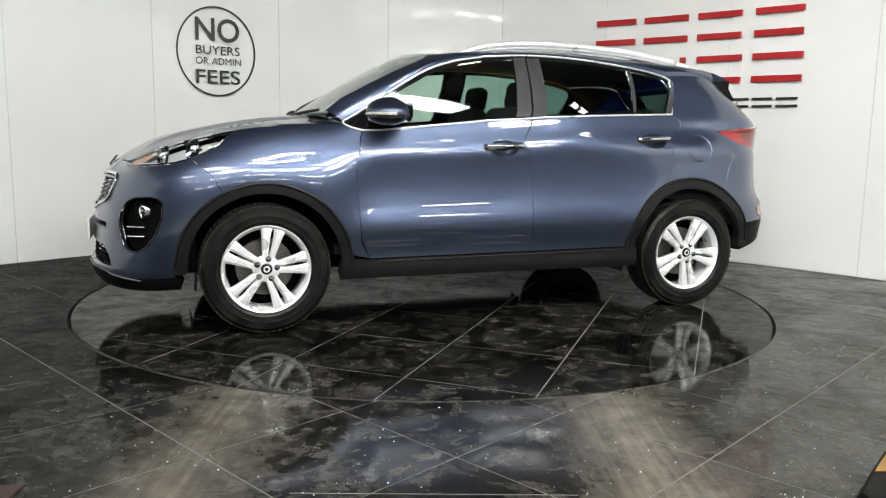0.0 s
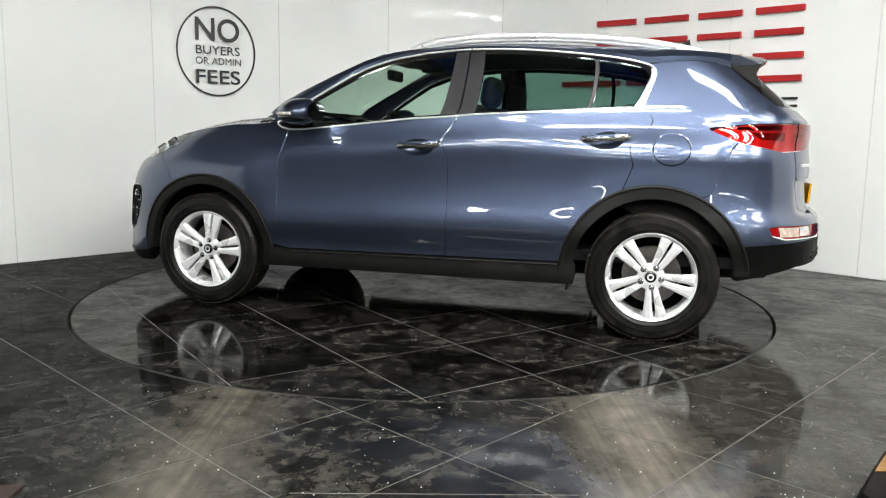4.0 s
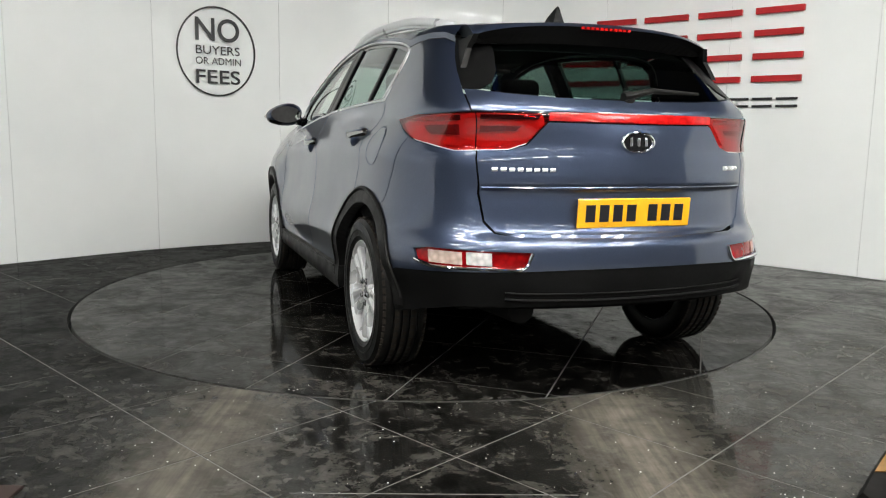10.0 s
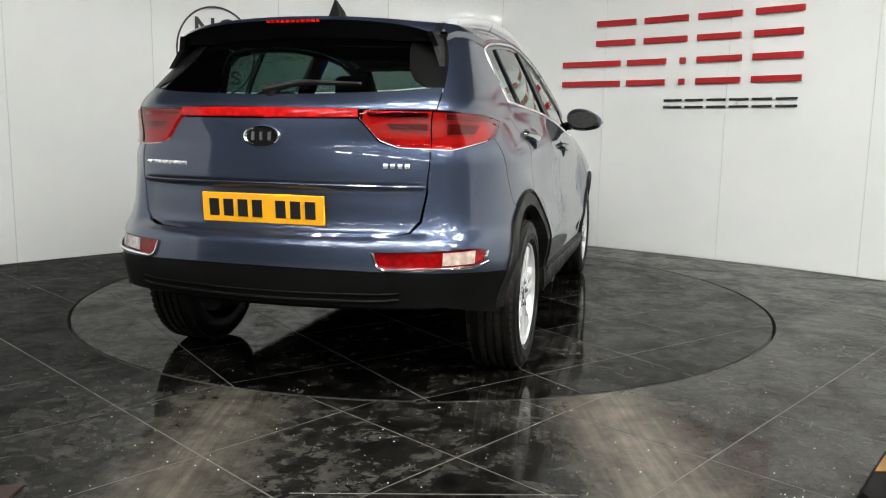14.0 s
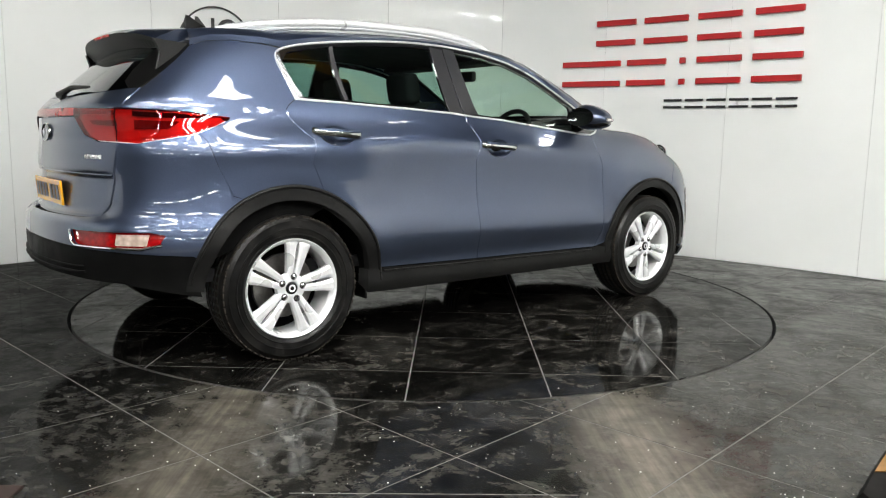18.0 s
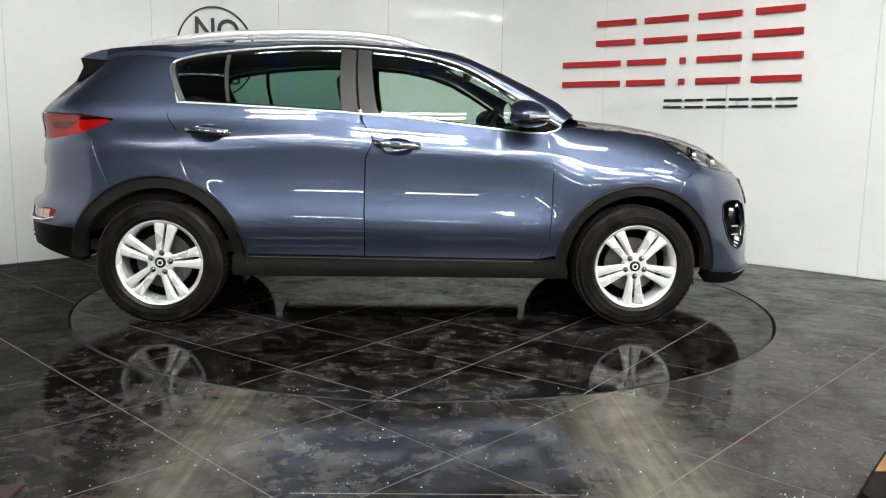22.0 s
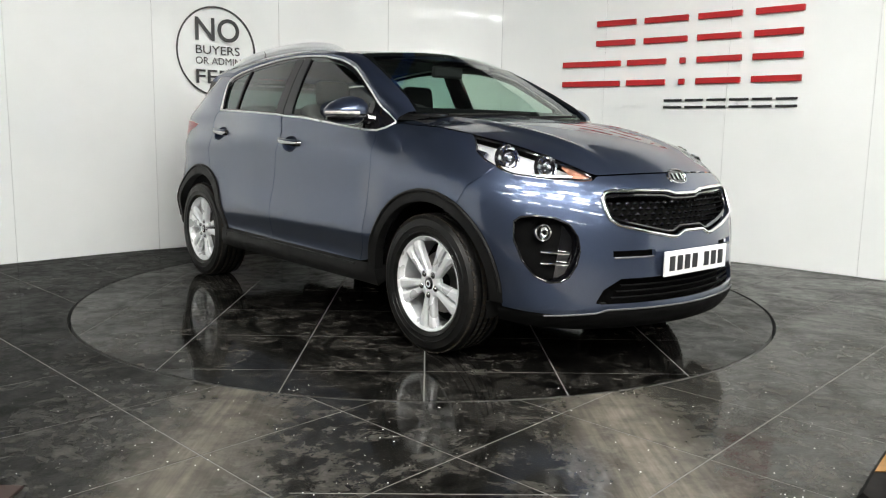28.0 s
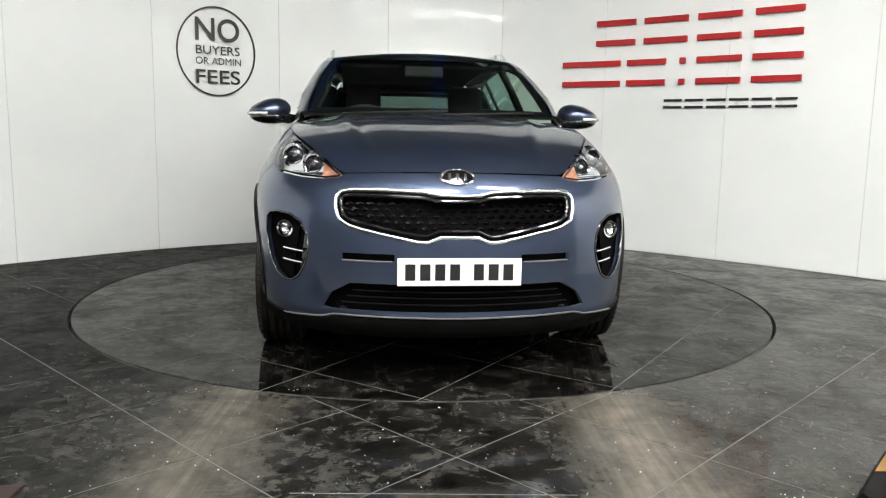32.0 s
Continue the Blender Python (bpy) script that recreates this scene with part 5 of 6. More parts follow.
# shark fin, wiper
bm = bmesh.new()
fin = [(-1.33, 1.598), (-1.40, 1.628), (-1.46, 1.668), (-1.475, 1.672), (-1.49, 1.585)]
ring = [[bm.verts.new((x, s * t, z)) for (x, z), t in zip(fin, (0.004, 0.016, 0.005, 0.004, 0.032))] for s in (1, -1)]
for k in range(4):
    bm.faces.new((ring[0][k], ring[0][k + 1], ring[1][k + 1], ring[1][k]))
bm.faces.new(ring[0])
bm.faces.new(ring[1][::-1])
bmesh.ops.recalc_face_normals(bm, faces=bm.faces)
part("aerial_fin", bm, M_SATINBLACK, car, "dark roof aerial fin", smooth=False)
wiper = part("rear_wiper", tube([hull(-HALF, 1.232) + Vector((-0.02, 0.03, 0.0)), hull(s_of_y(0.12, 1.262, -1), 1.262, -1) + Vector((-0.03, 0, 0)), hull(s_of_y(0.36, 1.258, -1), 1.258, -1) + Vector((-0.025, 0, 0))], [0.017, 0.012, 0.006], 8), M_CLAD, car)
part("wiper_pivot", lathe([(0.0, 0.03), (0.026, 0.022), (0.032, 0.0)], 16, None, pose(-2.075, 0.0, 1.228, 0, -80, 0)), M_CLAD, wiper, smooth=True)
# rear bumper: painted top, black lower part, lamps
FOGR = [(0.455, 0.634), (0.60, 0.636), (0.80, 0.640), (0.835, 0.628), (0.83, 0.59), (0.79, 0.574), (0.50, 0.574), (0.475, 0.59)]
side_up = end_x([(-1.735, 1.062), (-1.666, 0.922), (-1.61, 0.79)])
a = end_x([p for p in arc(RC[0], RC[1], R_OUT - 0.004, 118, 158)])
under = end_x([(-1.80, 0.535), (-1.95, 0.545)]) + end_y(-1, [(0.70, 0.553), (0.48, 0.562), (0.30, 0.568), (0.0, 0.570)])
top = end_y(-1, [(0.0, 0.686), (0.50, 0.691), (0.570, 0.700), (0.606, 0.741), (0.625, 0.85), (0.631, 1.016)]) + end_x([(-1.96, 1.014), (-1.77, 1.052)])
o = top[1:] + side_up + a + under[:-1]
full = [top[0]] + o + [under[-1]] + mirrored(o)[::-1]
holes = [end_y(-1, FOGR), end_y(-1, [(-y, z) for y, z in FOGR])]
rb = part("rear_bumper", panel(tail, full, holes, step=0.032, gap=0.0015, deep=0.02), M_PAINT, car, smooth=True)
o = [(u, z - 0.003) for u, z in under[::-1]] + end_x([(-1.775, 0.51), (-1.76, 0.352), (-1.95, 0.392)]) + end_y(-1, [(0.70, 0.418), (0.40, 0.428), (0.0, 0.430)])
part("rear_valance", panel(tail, o + mirrored(o[1:-1])[::-1], step=0.045, gap=0, deep=0.08), M_LIP, car, "matt black lower bumper", smooth=True)
for z, r in ((0.478, 0.004), (0.452, 0.006)):
    part("valance_rib", tube(edge_line(tail, end_y(-1, [(0.55, z + 0.004), (0.50, z), (0.0, z - 0.002), (-0.50, z), (-0.55, z + 0.004)]), 0.004, False), r, 6), M_LIP, car, smooth=True)
for sgn in (1, -1):
    fo = end_y(-1, [(sgn * y, z) for y, z in FOGR])
    lamp = recess(tail, fo, 0.012, "rear_fog_lamp", M_REDLAMP, car, "long rear lamp, red at its inner end")
    for (y0, y1), m in (((0.70, 0.80), M_WHITELAMP), ((0.60, 0.685), M_CLEARLAMP))[:2 if sgn > 0 else 1]:
        part("lamp_pane", panel(tail, end_y(-1, [(sgn * y0, 0.581), (sgn * y1, 0.583), (sgn * y1, 0.632), (sgn * y0, 0.630)]), step=0.03, gap=0, deep=0.006, off=-0.006), m, lamp, "clear ribbed pane", smooth=True)
    part("lamp_trim", tube(edge_line(tail, end_y(-1, [(sgn * y, z) for y, z in ((0.455, 0.632), (0.475, 0.585), (0.50, 0.569), (0.79, 0.569), (0.835, 0.588))]), 0.003, False, 0.03), 0.0065, 8), M_CHROME, lamp, "chrome lamp trim", smooth=True)

# ---- dark inner shell, arches, underbody ----
for side in (1, -1):
    skin = on_side(side)
    o = [(2.0, 0.45), (2.0, 0.78), (1.75, 0.84), (1.52, 0.90), (1.35, 1.03), (0.9, 1.08), (0.5, 1.10), (-0.3, 1.17), (-1.3, 1.215), (-1.95, 1.15), (-2.05, 0.70), (-1.98, 0.42)]
    o += arc(RC[0], RC[1], 0.45, 180 - 8, 8, 16) + [(-0.6, 0.33), (0.6, 0.33)] + arc(FC[0], FC[1], 0.44, 172, 8, 16)
    part("inner_shell", panel(skin, at_x(o), step=0.15, gap=0, deep=0, off=-0.030), M_DARK, car, smooth=True)
    for cx, r in ((FC[0], 0.43), (RC[0], 0.44)):
        bm = bmesh.new()
        rows = []
        for k in range(19):
            an = math.radians(2 + 176 * k / 18)
            rows.append([bm.verts.new((cx + r * math.cos(an), side * y, 0.345 + r * math.sin(an))) for y in (0.85, 0.56)])
        for a, b in zip(rows, rows[1:]):
            bm.faces.new((a[0], b[0], b[1], a[1]))
        bm.faces.new([q[1] for q in rows])
        part("arch_liner", bm, M_DARK, car, smooth=False)
    for x, z in ((1.70, 0.235), (-0.885, 0.235)):
        f = part("air_deflector", box(-0.006, 0.006, -0.07, 0.07, 0, 0.08, 0.003), M_CLAD, car)
        f.matrix_basis = pose(x, side * 0.76, z, 0, -8, 0)
part("inner_nose", panel(nose, end_y(1, [(0.86, 0.30), (0.86, 0.84), (0.45, 0.86), (-0.45, 0.86), (-0.86, 0.84), (-0.86, 0.30)]), step=0.1, gap=0, deep=0, off=-0.09), M_DARK, car, smooth=True)
part("inner_tail", panel(tail, end_y(-1, [(0.80, 0.40), (0.80, 1.14), (-0.80, 1.14), (-0.80, 0.40)]), step=0.1, gap=0, deep=0, off=-0.045), M_DARK, car, smooth=True)
part("underbody", box(-1.55, 2.1, -0.50, 0.50, 0.275, 0.34, 0.02), M_UNDER, car)
part("floor_pan", box(-0.86, 0.86, -0.80, 0.80, 0.29, 0.34, 0.02), M_UNDER, car)
part("rear_pan", box(-2.0, -1.5, -0.55, 0.55, 0.44, 0.50, 0.02), M_UNDER, car)
part("exhaust_box", tube([(-1.95, 0.38, 0.36), (-1.6, 0.38, 0.34)], [0.06, 0.06], 14), M_UNDER, car, smooth=True)
for x in (FC[0], RC[0]):
    part("axle", tube([(x, -0.7, 0.33), (x, 0.7, 0.33)], 0.045, 10), M_UNDER, car, smooth=True)

# ---- cabin ----
part("cabin_floor", box(-1.75, 0.95, -0.78, 0.78, 0.40, 0.46), M_TRIM, car)
part("headliner", sheet(lambda p: roof((p[1], p[0] * 0.53)) - Vector((0, 0, 0.045)), 12, 12, True, -1, 1, -1.5, 0.30), M_LINER, car, "dark grey headliner", smooth=True)
dash = part("dashboard", tube([Vector((0.78, y, 1.02 - 0.03 * (y / 0.75) ** 2)) for y in np.linspace(-0.76, 0.76, 13)], 0.17, 14, flat=0.72), M_TRIM, car, smooth=True)
part("dash_top", box(0.74, 1.08, -0.70, 0.70, 1.09, 1.15, 0.03), M_TRIM, dash)
part("screen_unit", box(0.60, 0.66, -0.13, 0.13, 1.02, 1.17, 0.01), M_GLOSSBLACK, dash)
wheel_ring = [Matrix.Translation((0.50, -0.37, 1.07)) @ Euler((0, radians(-65), 0)).to_matrix().to_4x4() @ Vector((0.185 * math.cos(k * math.tau / 28), 0.185 * math.sin(k * math.tau / 28), 0)) for k in range(28)]
sw = part("steering_wheel", tube(wheel_ring, 0.016, 8, closed=True), M_TRIM, car, smooth=True)
part("wheel_hub", lathe([(0.001, 0.03), (0.06, 0.028), (0.085, 0.0), (0.05, -0.05)], 20, None, Matrix.Translation((0.50, -0.37, 1.07)) @ Euler((0, radians(-65), 0)).to_matrix().to_4x4()), M_TRIM, sw, smooth=True)
slip = part("paper_slip", box(-0.05, 0.05, -0.075, 0.075, 0.0, 0.003), M_PLATE_W, car, "white paper slip on the dashboard")
slip.matrix_basis = pose(0.90, 0.50, 1.162, 0, 8, 12)
part("rear_view_mirror", box(0.40, 0.44, -0.12, 0.12, 1.43, 1.50, 0.015), M_TRIM, car)
for y in (-0.33, 0.33):
    part("sun_visor", box(0.12, 0.28, y - 0.19, y + 0.19, 1.50, 1.525, 0.01), M_LINER, car)


def cushion(x0, x1, y0, y1, z0, z1, b=0.05):
    return box(x0, x1, y0, y1, z0, z1, b, 4)


for x, wide, name in ((-0.12, 0.27, "front_seat"), (-1.02, 0.27, "rear_seat")):
    for y in (-0.37, 0.37) if x > -0.5 else (-0.44, 0.0, 0.44):
        ww = wide if x > -0.5 else 0.215
        seat = part(name, cushion(x - 0.02, x + 0.50, y - ww, y + ww, 0.58, 0.76), M_SEAT, car, "black cloth seat", smooth=True)
        b = cushion(-0.065, 0.065, -ww, ww, 0, 0.60)
        back = part("seat_back", b, M_SEAT, seat, smooth=True)
        back.matrix_basis = pose(x, y, 0.68, 0, -17, 0)
        h = part("head_restraint", cushion(-0.05, 0.05, -0.125, 0.125, 0, 0.18 if x > -0.5 else 0.11, 0.045), M_SEAT, seat, smooth=True)
        h.matrix_basis = pose(x - 0.205 if x > -0.5 else x - 0.19, y, 1.245 if x > -0.5 else 1.165, 0, -10, 0)
part("parcel_shelf", box(-1.80, -1.28, -0.62, 0.62, 1.135, 1.155, 0.008), M_TRIM, car)


# ---- wheels ----
def wheel_meshes():
    prof = [(0.233, -0.088), (0.242, -0.104), (0.275, -0.113), (0.310, -0.111), (0.334, -0.102), (0.3435, -0.088)]
    for c in (-0.055, -0.018, 0.018, 0.055):
        prof += [(0.3475, c - 0.007), (0.339, c - 0.005), (0.339, c + 0.005), (0.3475, c + 0.007)]
    prof += [(0.3435, 0.088), (0.334, 0.102), (0.322, 0.1075), (0.3205, 0.1105), (0.317, 0.1105), (0.310, 0.111), (0.290, 0.1135), (0.2885, 0.1155), (0.284, 0.1155), (0.2825, 0.1135), (0.262, 0.1115), (0.2605, 0.1135), (0.257, 0.1135), (0.2555, 0.110), (0.242, 0.104), (0.233, 0.088)]
    tyre = mesh_of(lathe(prof, 72), "tyre", True)
    rim = lathe([(0.205, -0.09), (0.225, -0.095), (0.226, -0.08), (0.205, -0.06), (0.198, 0.0), (0.203, 0.07), (0.222, 0.086), (0.2265, 0.098), (0.2235, 0.1035), (0.2185, 0.101), (0.212, 0.092), (0.203, 0.070)], 64)
    rim.transform(Matrix.Diagonal((1.05, 1.05, 1, 1)))
    rim = mesh_of(rim, "rim", True)
    # one double spoke, along +x
    bm = bmesh.new()
    for s in (-1, 1):
        rows = []
        for r, off, wd, top, dep in ((0.035, 0.0125, 0.020, 0.086, 0.03), (0.075, 0.0180, 0.0235, 0.090, 0.034), (0.12, 0.0235, 0.0280, 0.093, 0.034), (0.165, 0.0290, 0.0345, 0.096, 0.032), (0.195, 0.0325, 0.0425, 0.096, 0.030), (0.212, 0.034, 0.052, 0.092, 0.026)):
            y = s * off
            rows.append([bm.verts.new(v) for v in ((r, y - wd * 0.62, top - dep), (r, y - wd * 0.62, top - 0.008), (r, y - wd * 0.30, top), (r, y + wd * 0.30, top), (r, y + wd * 0.62, top - 0.008), (r, y + wd * 0.62, top - dep))])
        for a, b in zip(rows, rows[1:]):
            for k in range(6):
                bm.faces.new((a[k], b[k], b[(k + 1) % 6], a[(k + 1) % 6]))
        bm.faces.new(rows[0])
        bm.faces.new(rows[-1][::-1])
    bmesh.ops.recalc_face_normals(bm, faces=bm.faces)
    bm.transform(Matrix.Diagonal((1.05, 1.08, 1, 1)))
    spoke = mesh_of(bm, "spoke", False)
    hub = mesh_of(lathe([(0.030, 0.082), (0.034, 0.088), (0.060, 0.0865), (0.071, 0.080), (0.074, 0.055)], 40), "hub", True)
    cap = mesh_of(lathe([(0.0005, 0.091), (0.024, 0.090), (0.029, 0.087), (0.031, 0.080)], 28), "cap", True)
    nut = mesh_of(lathe([(0.0005, 0.098), (0.007, 0.0975), (0.0115, 0.094), (0.0115, 0.0895), (0.0165, 0.0892), (0.017, 0.08)], 10), "nut")
    disc = mesh_of(lathe([(0.06, 0.0), (0.155, 0.0), (0.155, -0.02), (0.06, -0.02)], 40), "disc", False)
    back = mesh_of(lathe([(0.0005, -0.03), (0.205, -0.05), (0.236, -0.096), (0.20, -0.10), (0.0005, -0.10)], 40), "barrel", False)
    tread = bmesh.new()
    for k in range(64):
        turn = Matrix.Rotation(k * math.tau / 64, 4, "Z")
        for z0, z1 in ((0.066, 0.099), (-0.099, -0.066), (0.026, 0.047), (-0.010, 0.010), (-0.047, -0.026)):
            join(tread, box(0.337, 0.3475 - 0.004 * (abs(z0) > 0.06 or abs(z1) > 0.07), -0.0115, 0.0115, z0, z1), turn @ Matrix.Rotation(0.02 * (1 if z0 > 0 else -1), 4, "X"))
    return tyre, rim, spoke, hub, cap, nut, disc, back, mesh_of(tread, "tread")


WHEEL = wheel_meshes()
CAP_RING = mesh_of(lathe([(0.010, 0.0915), (0.014, 0.0928), (0.018, 0.0915)], 24), "cap_ring", True)


def set_mat(me, m):
    me.materials.append(m)
    return me


for me, m in zip(WHEEL + (CAP_RING,), (M_TYRE, M_ALLOY, M_ALLOY, M_ALLOY, M_GLOSSBLACK, M_NUT, M_ROTOR, M_DARK, M_TREAD, M_ALLOY)):
    set_mat(me, m)


def child(name, me, parent, m=None, label=""):
    ob = new(name, me)
    ob.parent = parent
    if m is not None:
        ob.matrix_basis = m
    if label:
        ob["label"] = label
    return ob


for side, x, phase in ((1, FC[0], 80), (1, RC[0], 350), (-1, FC[0], 270), (-1, RC[0], 8)):
    # the wheel's own z axis points out of the car; phase is seen from outside
    w = child("wheel", WHEEL[0], car, label="black tyre on a silver twin-spoke alloy rim")
    out = Matrix(((-1, 0, 0, 0), (0, 0, 1, 0), (0, 1, 0, 0), (0, 0, 0, 1))) if side > 0 else Matrix(((1, 0, 0, 0), (0, 0, -1, 0), (0, 1, 0, 0), (0, 0, 0, 1)))
    w.matrix_basis = Matrix.Translation((x, side * 0.795, 0.3475)) @ out
    child("rim", WHEEL[1], w)
    tagged(child("tread", WHEEL[8], w, label="worn rubber tread blocks"), kind="stuff")
    child("barrel", WHEEL[7], w)
    child("brake_disc", WHEEL[6], w)
    child("hub", WHEEL[3], w)
    child("hub_cap", WHEEL[4], w, label="small black centre cap")
    child("cap_ring", CAP_RING, w, label="thin silver ring")
    for k in range(5):
        turn = Matrix.Rotation(radians(phase + 72 * k), 4, "Z")
        child("spoke", WHEEL[2], w, turn)
        child("wheel_nut", WHEEL[5], w, Matrix.Rotation(radians(phase + 72 * k), 4, "Z") @ Matrix.Translation((0.056, 0, 0)))


# ---- signs on the wall ----
def wall_place(i, t, z):
    """A pose on the wall: x along it to the right, y out of it, z up."""
    q, nor = wall_at(i, t)
    along = Vector((-nor.y, nor.x, 0))
    out = Vector((nor.x, nor.y, 0))
    if along.x < 0:
        along = -along
    m = Matrix(((along.x, out.x, 0, q.x), (along.y, out.y, 0, q.y), (0, 0, 1, z), (0, 0, 0, 1)))
    return m


def wall_run(i, t, j, u):
    """Middle and width of a stretch of wall."""
    a, b = wall_at(i, t)[0], wall_at(j, u)[0]
    m = wall_place(i, (t + u) / 2, 0) if i == j else wall_place(i if 1 - t > u else j, min(1.0, t + ((1 - t) + u) / 2) if 1 - t > u else max(0.0, u - ((1 - t) + u) / 2), 0)
    mid = (a + b) / 2
    d = (b - a).normalized()
    along, out = Vector((d.x, d.y, 0)), Vector((d.y, -d.x, 0))
    return Matrix(((along.x, out.x, 0, mid.x), (along.y, out.y, 0, mid.y), (0, 0, 1, 0), (0, 0, 0, 1))), (b - a).length


sign = tagged(new("wall_sign"), "raised red and black bars of a wall sign", "sign")
RED_ROWS = ((1.950, 2.185, ((9, 0.924, 10, 0.263), (10, 0.336, 10, 0.682), (10, 0.76, 11, 0.086), (11, 0.183, 11, 0.521))),
            (1.570, 1.810, ((9, 0.617, 10, 0.147), (10, 0.206, 10, 0.524), (10, 0.635, 10, 0.678), (10, 0.767, 11, 0.101), (11, 0.182, 11, 0.532))))
for z0, z1, cells in RED_ROWS:
    for c in cells:
        m, w = wall_run(*c)
        for a, b in ((0.0, 0.052), (z1 - z0 - 0.052, z1 - z0)):
            bm = box(-w / 2, w / 2, 0.004, 0.034, a, b, 0.003, 1)
            bm.transform(Matrix.Translation((0, 0, z0)) @ m)
            part("red_bar", bm, M_RED, sign)
cuts = [(10, 0.51), (10, 0.678), (10, 0.845), (11, 0.015), (11, 0.185), (11, 0.352), (11, 0.53)]
for (i, t), (j, u) in zip(cuts, cuts[1:]):
    m, w = wall_run(i, t, j, u)
    for a, b in ((0.0, 0.02), (0.062, 0.082)):
        bm = box(-w * 0.42, w * 0.42, 0.004, 0.022, a, b, 0.002, 1)
        bm.transform(Matrix.Translation((0, 0, 1.358)) @ m)
        part("black_bar", bm, M_BLACK, sign)

m, _ = wall_run(6, 0.17, 6, 0.797)
notice = tagged(new("round_notice"), "round black-outlined notice lettered on the white wall", "sign")
m0 = Matrix.Translation((0, 0, 1.805)) @ m
bm = bmesh.new()
RX, RZ = 0.372, 0.407
n = 72
rings = [[bm.verts.new((rx * math.cos(k * math.tau / n), y, rz * math.sin(k * math.tau / n))) for k in range(n)] for rx, rz, y in ((RX, RZ, 0.012), (RX - 0.016, RZ - 0.016, 0.012), (RX - 0.016, RZ - 0.016, 0.004))]
for a, b in zip(rings, rings[1:]):
    for k in range(n):
        bm.faces.new((a[k], a[(k + 1) % n], b[(k + 1) % n], b[k]))
bm.transform(m0)
part("outline", bm, M_BLACK, notice)


def words(text, left, right, z0, z1, bold):
    c = bpy.data.curves.new("words", "FONT")
    c.body, c.size, c.offset, c.extrude = text, 1.0, bold, 0.0
    ob = bpy.data.objects.new("words", c)
    scene.collection.objects.link(ob)
    bpy.context.view_layer.update()
    me = bpy.data.meshes.new_from_object(ob.evaluated_get(bpy.context.evaluated_depsgraph_get()))
    bpy.data.objects.remove(ob)
    co = np.array([v.co for v in me.vertices])
    lo, hi = co.min(0), co.max(0)
    sx, sz = (right - left) / (hi[0] - lo[0]), (z1 - z0) / (hi[1] - lo[1])
    for v in me.vertices:
        v.co = m @ Vector((left + (v.co.x - lo[0]) * sx, 0.012, z0 + (v.co.y - lo[1]) * sz))
    ob = part("lettering", me, M_BLACK, notice)


words("NO", -0.196, 0.217, 1.896, 2.106, 0.014)
words("BUYERS", -0.195, 0.218, 1.779, 1.856, 0.004)
words("OR ADMIN", -0.198, 0.227, 1.687, 1.751, 0.0)
words("FEES", -0.197, 0.218, 1.512, 1.639, 0.012)

# ---- near edge of the floor ----
tagged(part("floor_strip", box(-0.40, 0.47, -3.041, -3.037, -0.004, 0.001, 0.0005, 1), M_JOINT), "thin dull metal strip set in the floor", "floor strip")
ramp = tagged(new("rubber_ramp"), "black rubber ramp end with worn yellow paint", "ramp")
bm = bmesh.new()
foot = [(1.285, -3.350), (1.305, -3.056), (1.448, -2.885), (1.613, -2.692), (1.953, -2.385), (2.236, -2.378), (2.236, -3.350)]
head = [(1.286, -3.330), (1.296, -3.111), (1.410, -2.970), (1.557, -2.796), (1.874, -2.512), (2.136, -2.506), (2.116, -3.330)]
a, b = [bm.verts.new((x, y, 0.0)) for x, y in foot], [bm.verts.new((x, y, 0.05)) for x, y in head]
for k in range(len(foot)):
    n = (k + 1) % len(foot)
    bm.faces.new((a[k], a[n], b[n], b[k]))
bm.faces.new(b)
bmesh.ops.recalc_face_normals(bm, faces=bm.faces)
part("rubber_body", bm, M_RUBBER, ramp)
bm = bmesh.new()
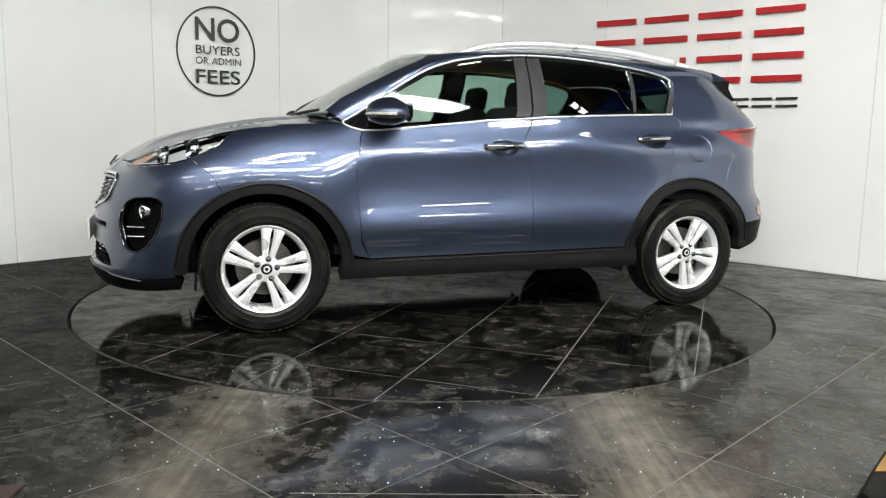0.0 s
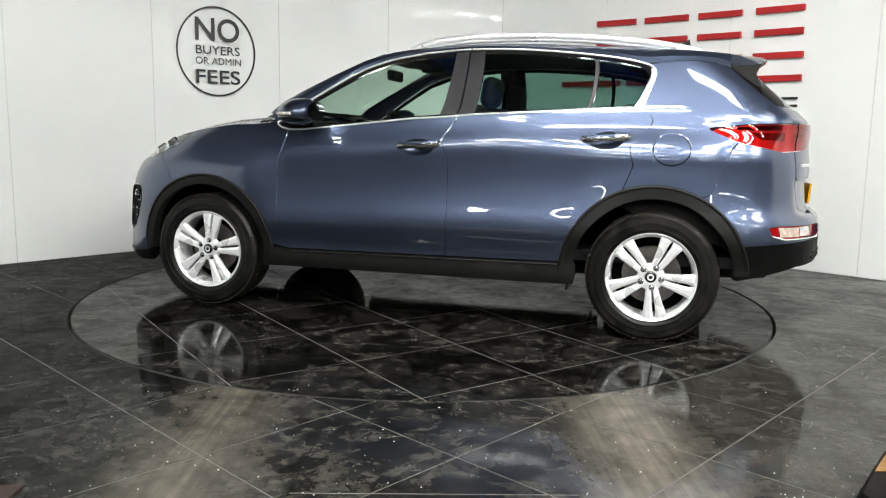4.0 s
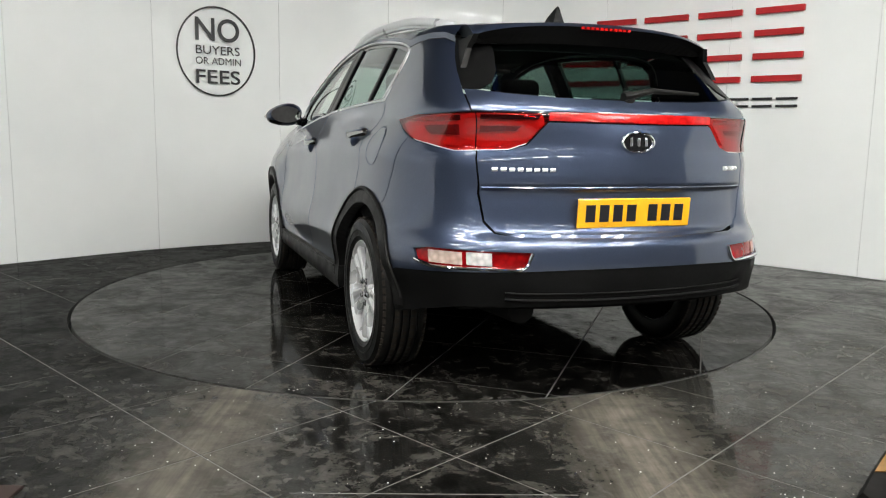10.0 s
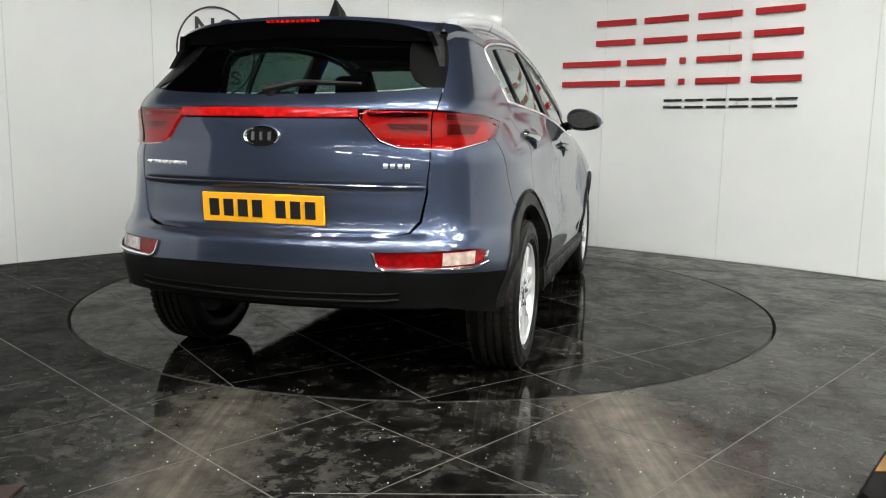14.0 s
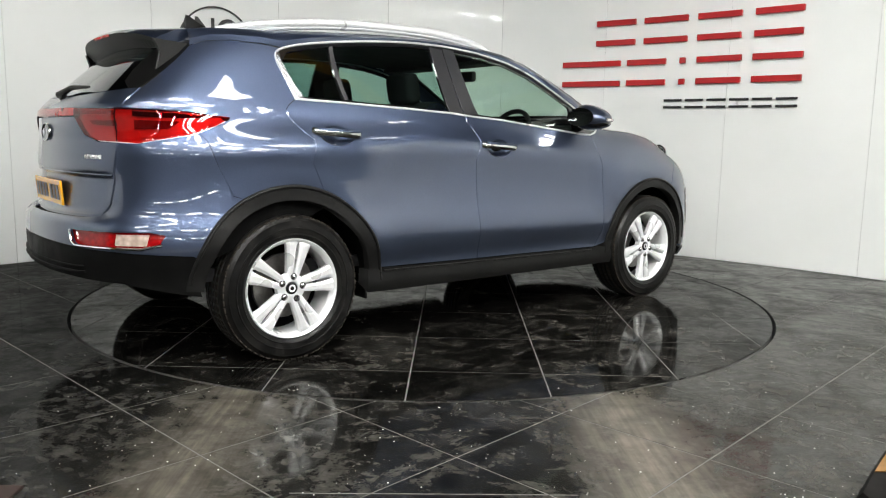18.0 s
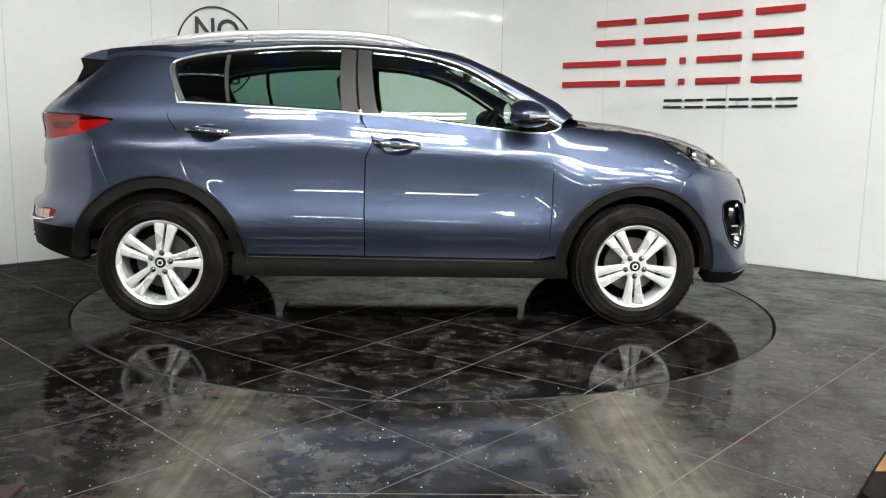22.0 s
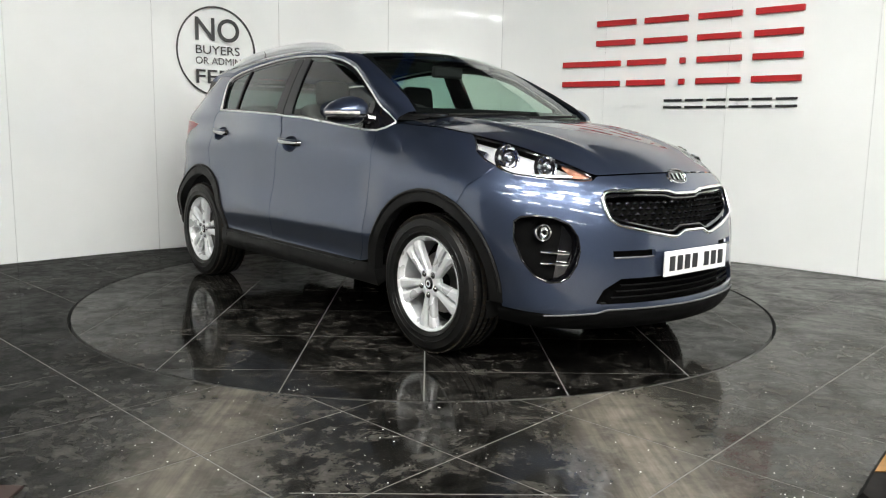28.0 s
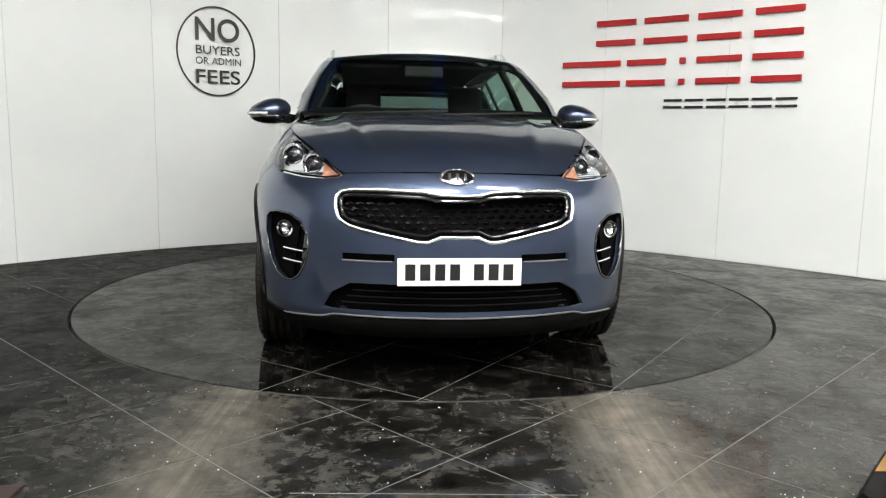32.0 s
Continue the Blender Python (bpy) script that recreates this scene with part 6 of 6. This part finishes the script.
top = [(1.411, -2.971), (1.433, -2.945), (1.553, -2.806), (1.863, -2.529), (1.993, -2.526), (1.578, -2.968)]
c, d = [bm.verts.new((x, y, 0.051)) for x, y in top], [bm.verts.new((x, y, 0.054)) for x, y in top]
for k in range(len(top)):
    n = (k + 1) % len(top)
    bm.faces.new((c[k], c[n], d[n], d[k]))
bm.faces.new(d)
bmesh.ops.recalc_face_normals(bm, faces=bm.faces)
part("yellow_edge", bm, M_YELLOW, ramp, "worn yellow edge")
tagged(part("floor_board", box(-2.2, -1.195, -3.5, -3.02, 0.001, 0.012, 0.003), M_BROWN), "dark brown board lying on the tiles", "board")

# grit scattered on the floor
bm = bmesh.new()
rnd = random.Random(7)
for k in range(280):
    y = -3.05 + 1.9 * rnd.random() ** 1.5
    x = rnd.uniform(-1.0, 1.0) * (1.4 + 0.55 * (y + 3.0))
    if math.hypot(x, y) < RING - 0.3:
        continue
    r = rnd.choice((0.0012, 0.0016, 0.002, 0.003))
    vs = [bm.verts.new((x + r * rnd.uniform(0.6, 1.5) * math.cos(q), y + r * rnd.uniform(0.6, 1.5) * math.sin(q), 0.0004)) for q in (0.2, 1.5, 2.8, 4.0, 5.2)]
    top = bm.verts.new((x, y, 0.0004 + r * 0.8))
    for i in range(5):
        bm.faces.new((vs[i], vs[(i + 1) % 5], top))
tagged(part("floor_grit", bm, M_SPECK), "pale specks of grit on the floor", "grit", kind="stuff")


# ---- what moves: the turntable and the car on it ----
TURN = ((0, 198.2), (2, 180.8), (4, 162.7), (6, 145), (8, 127.6), (10, 109.4), (12, 91.2), (14, 73), (16, 55.1), (18, 37.3), (20, 19.6), (22, 1.9), (24, -15.6), (26, -33.1), (27.5, -46.3), (29, -59.55), (30, -68.45), (31, -77.25), (31.5, -81.5), (32, -84.64))
OFFSET = (-0.168, -0.054)


def motions():
    rows, ride = [], []
    for t, a in TURN:
        m = pose(0, 0, 0, 0, 0, a)
        rows.append((t, m))
        ride.append((t, m @ Matrix.Translation((OFFSET[0], OFFSET[1], 0.0))))
    walk(turntable, rows)
    walk(car, ride)


motions()
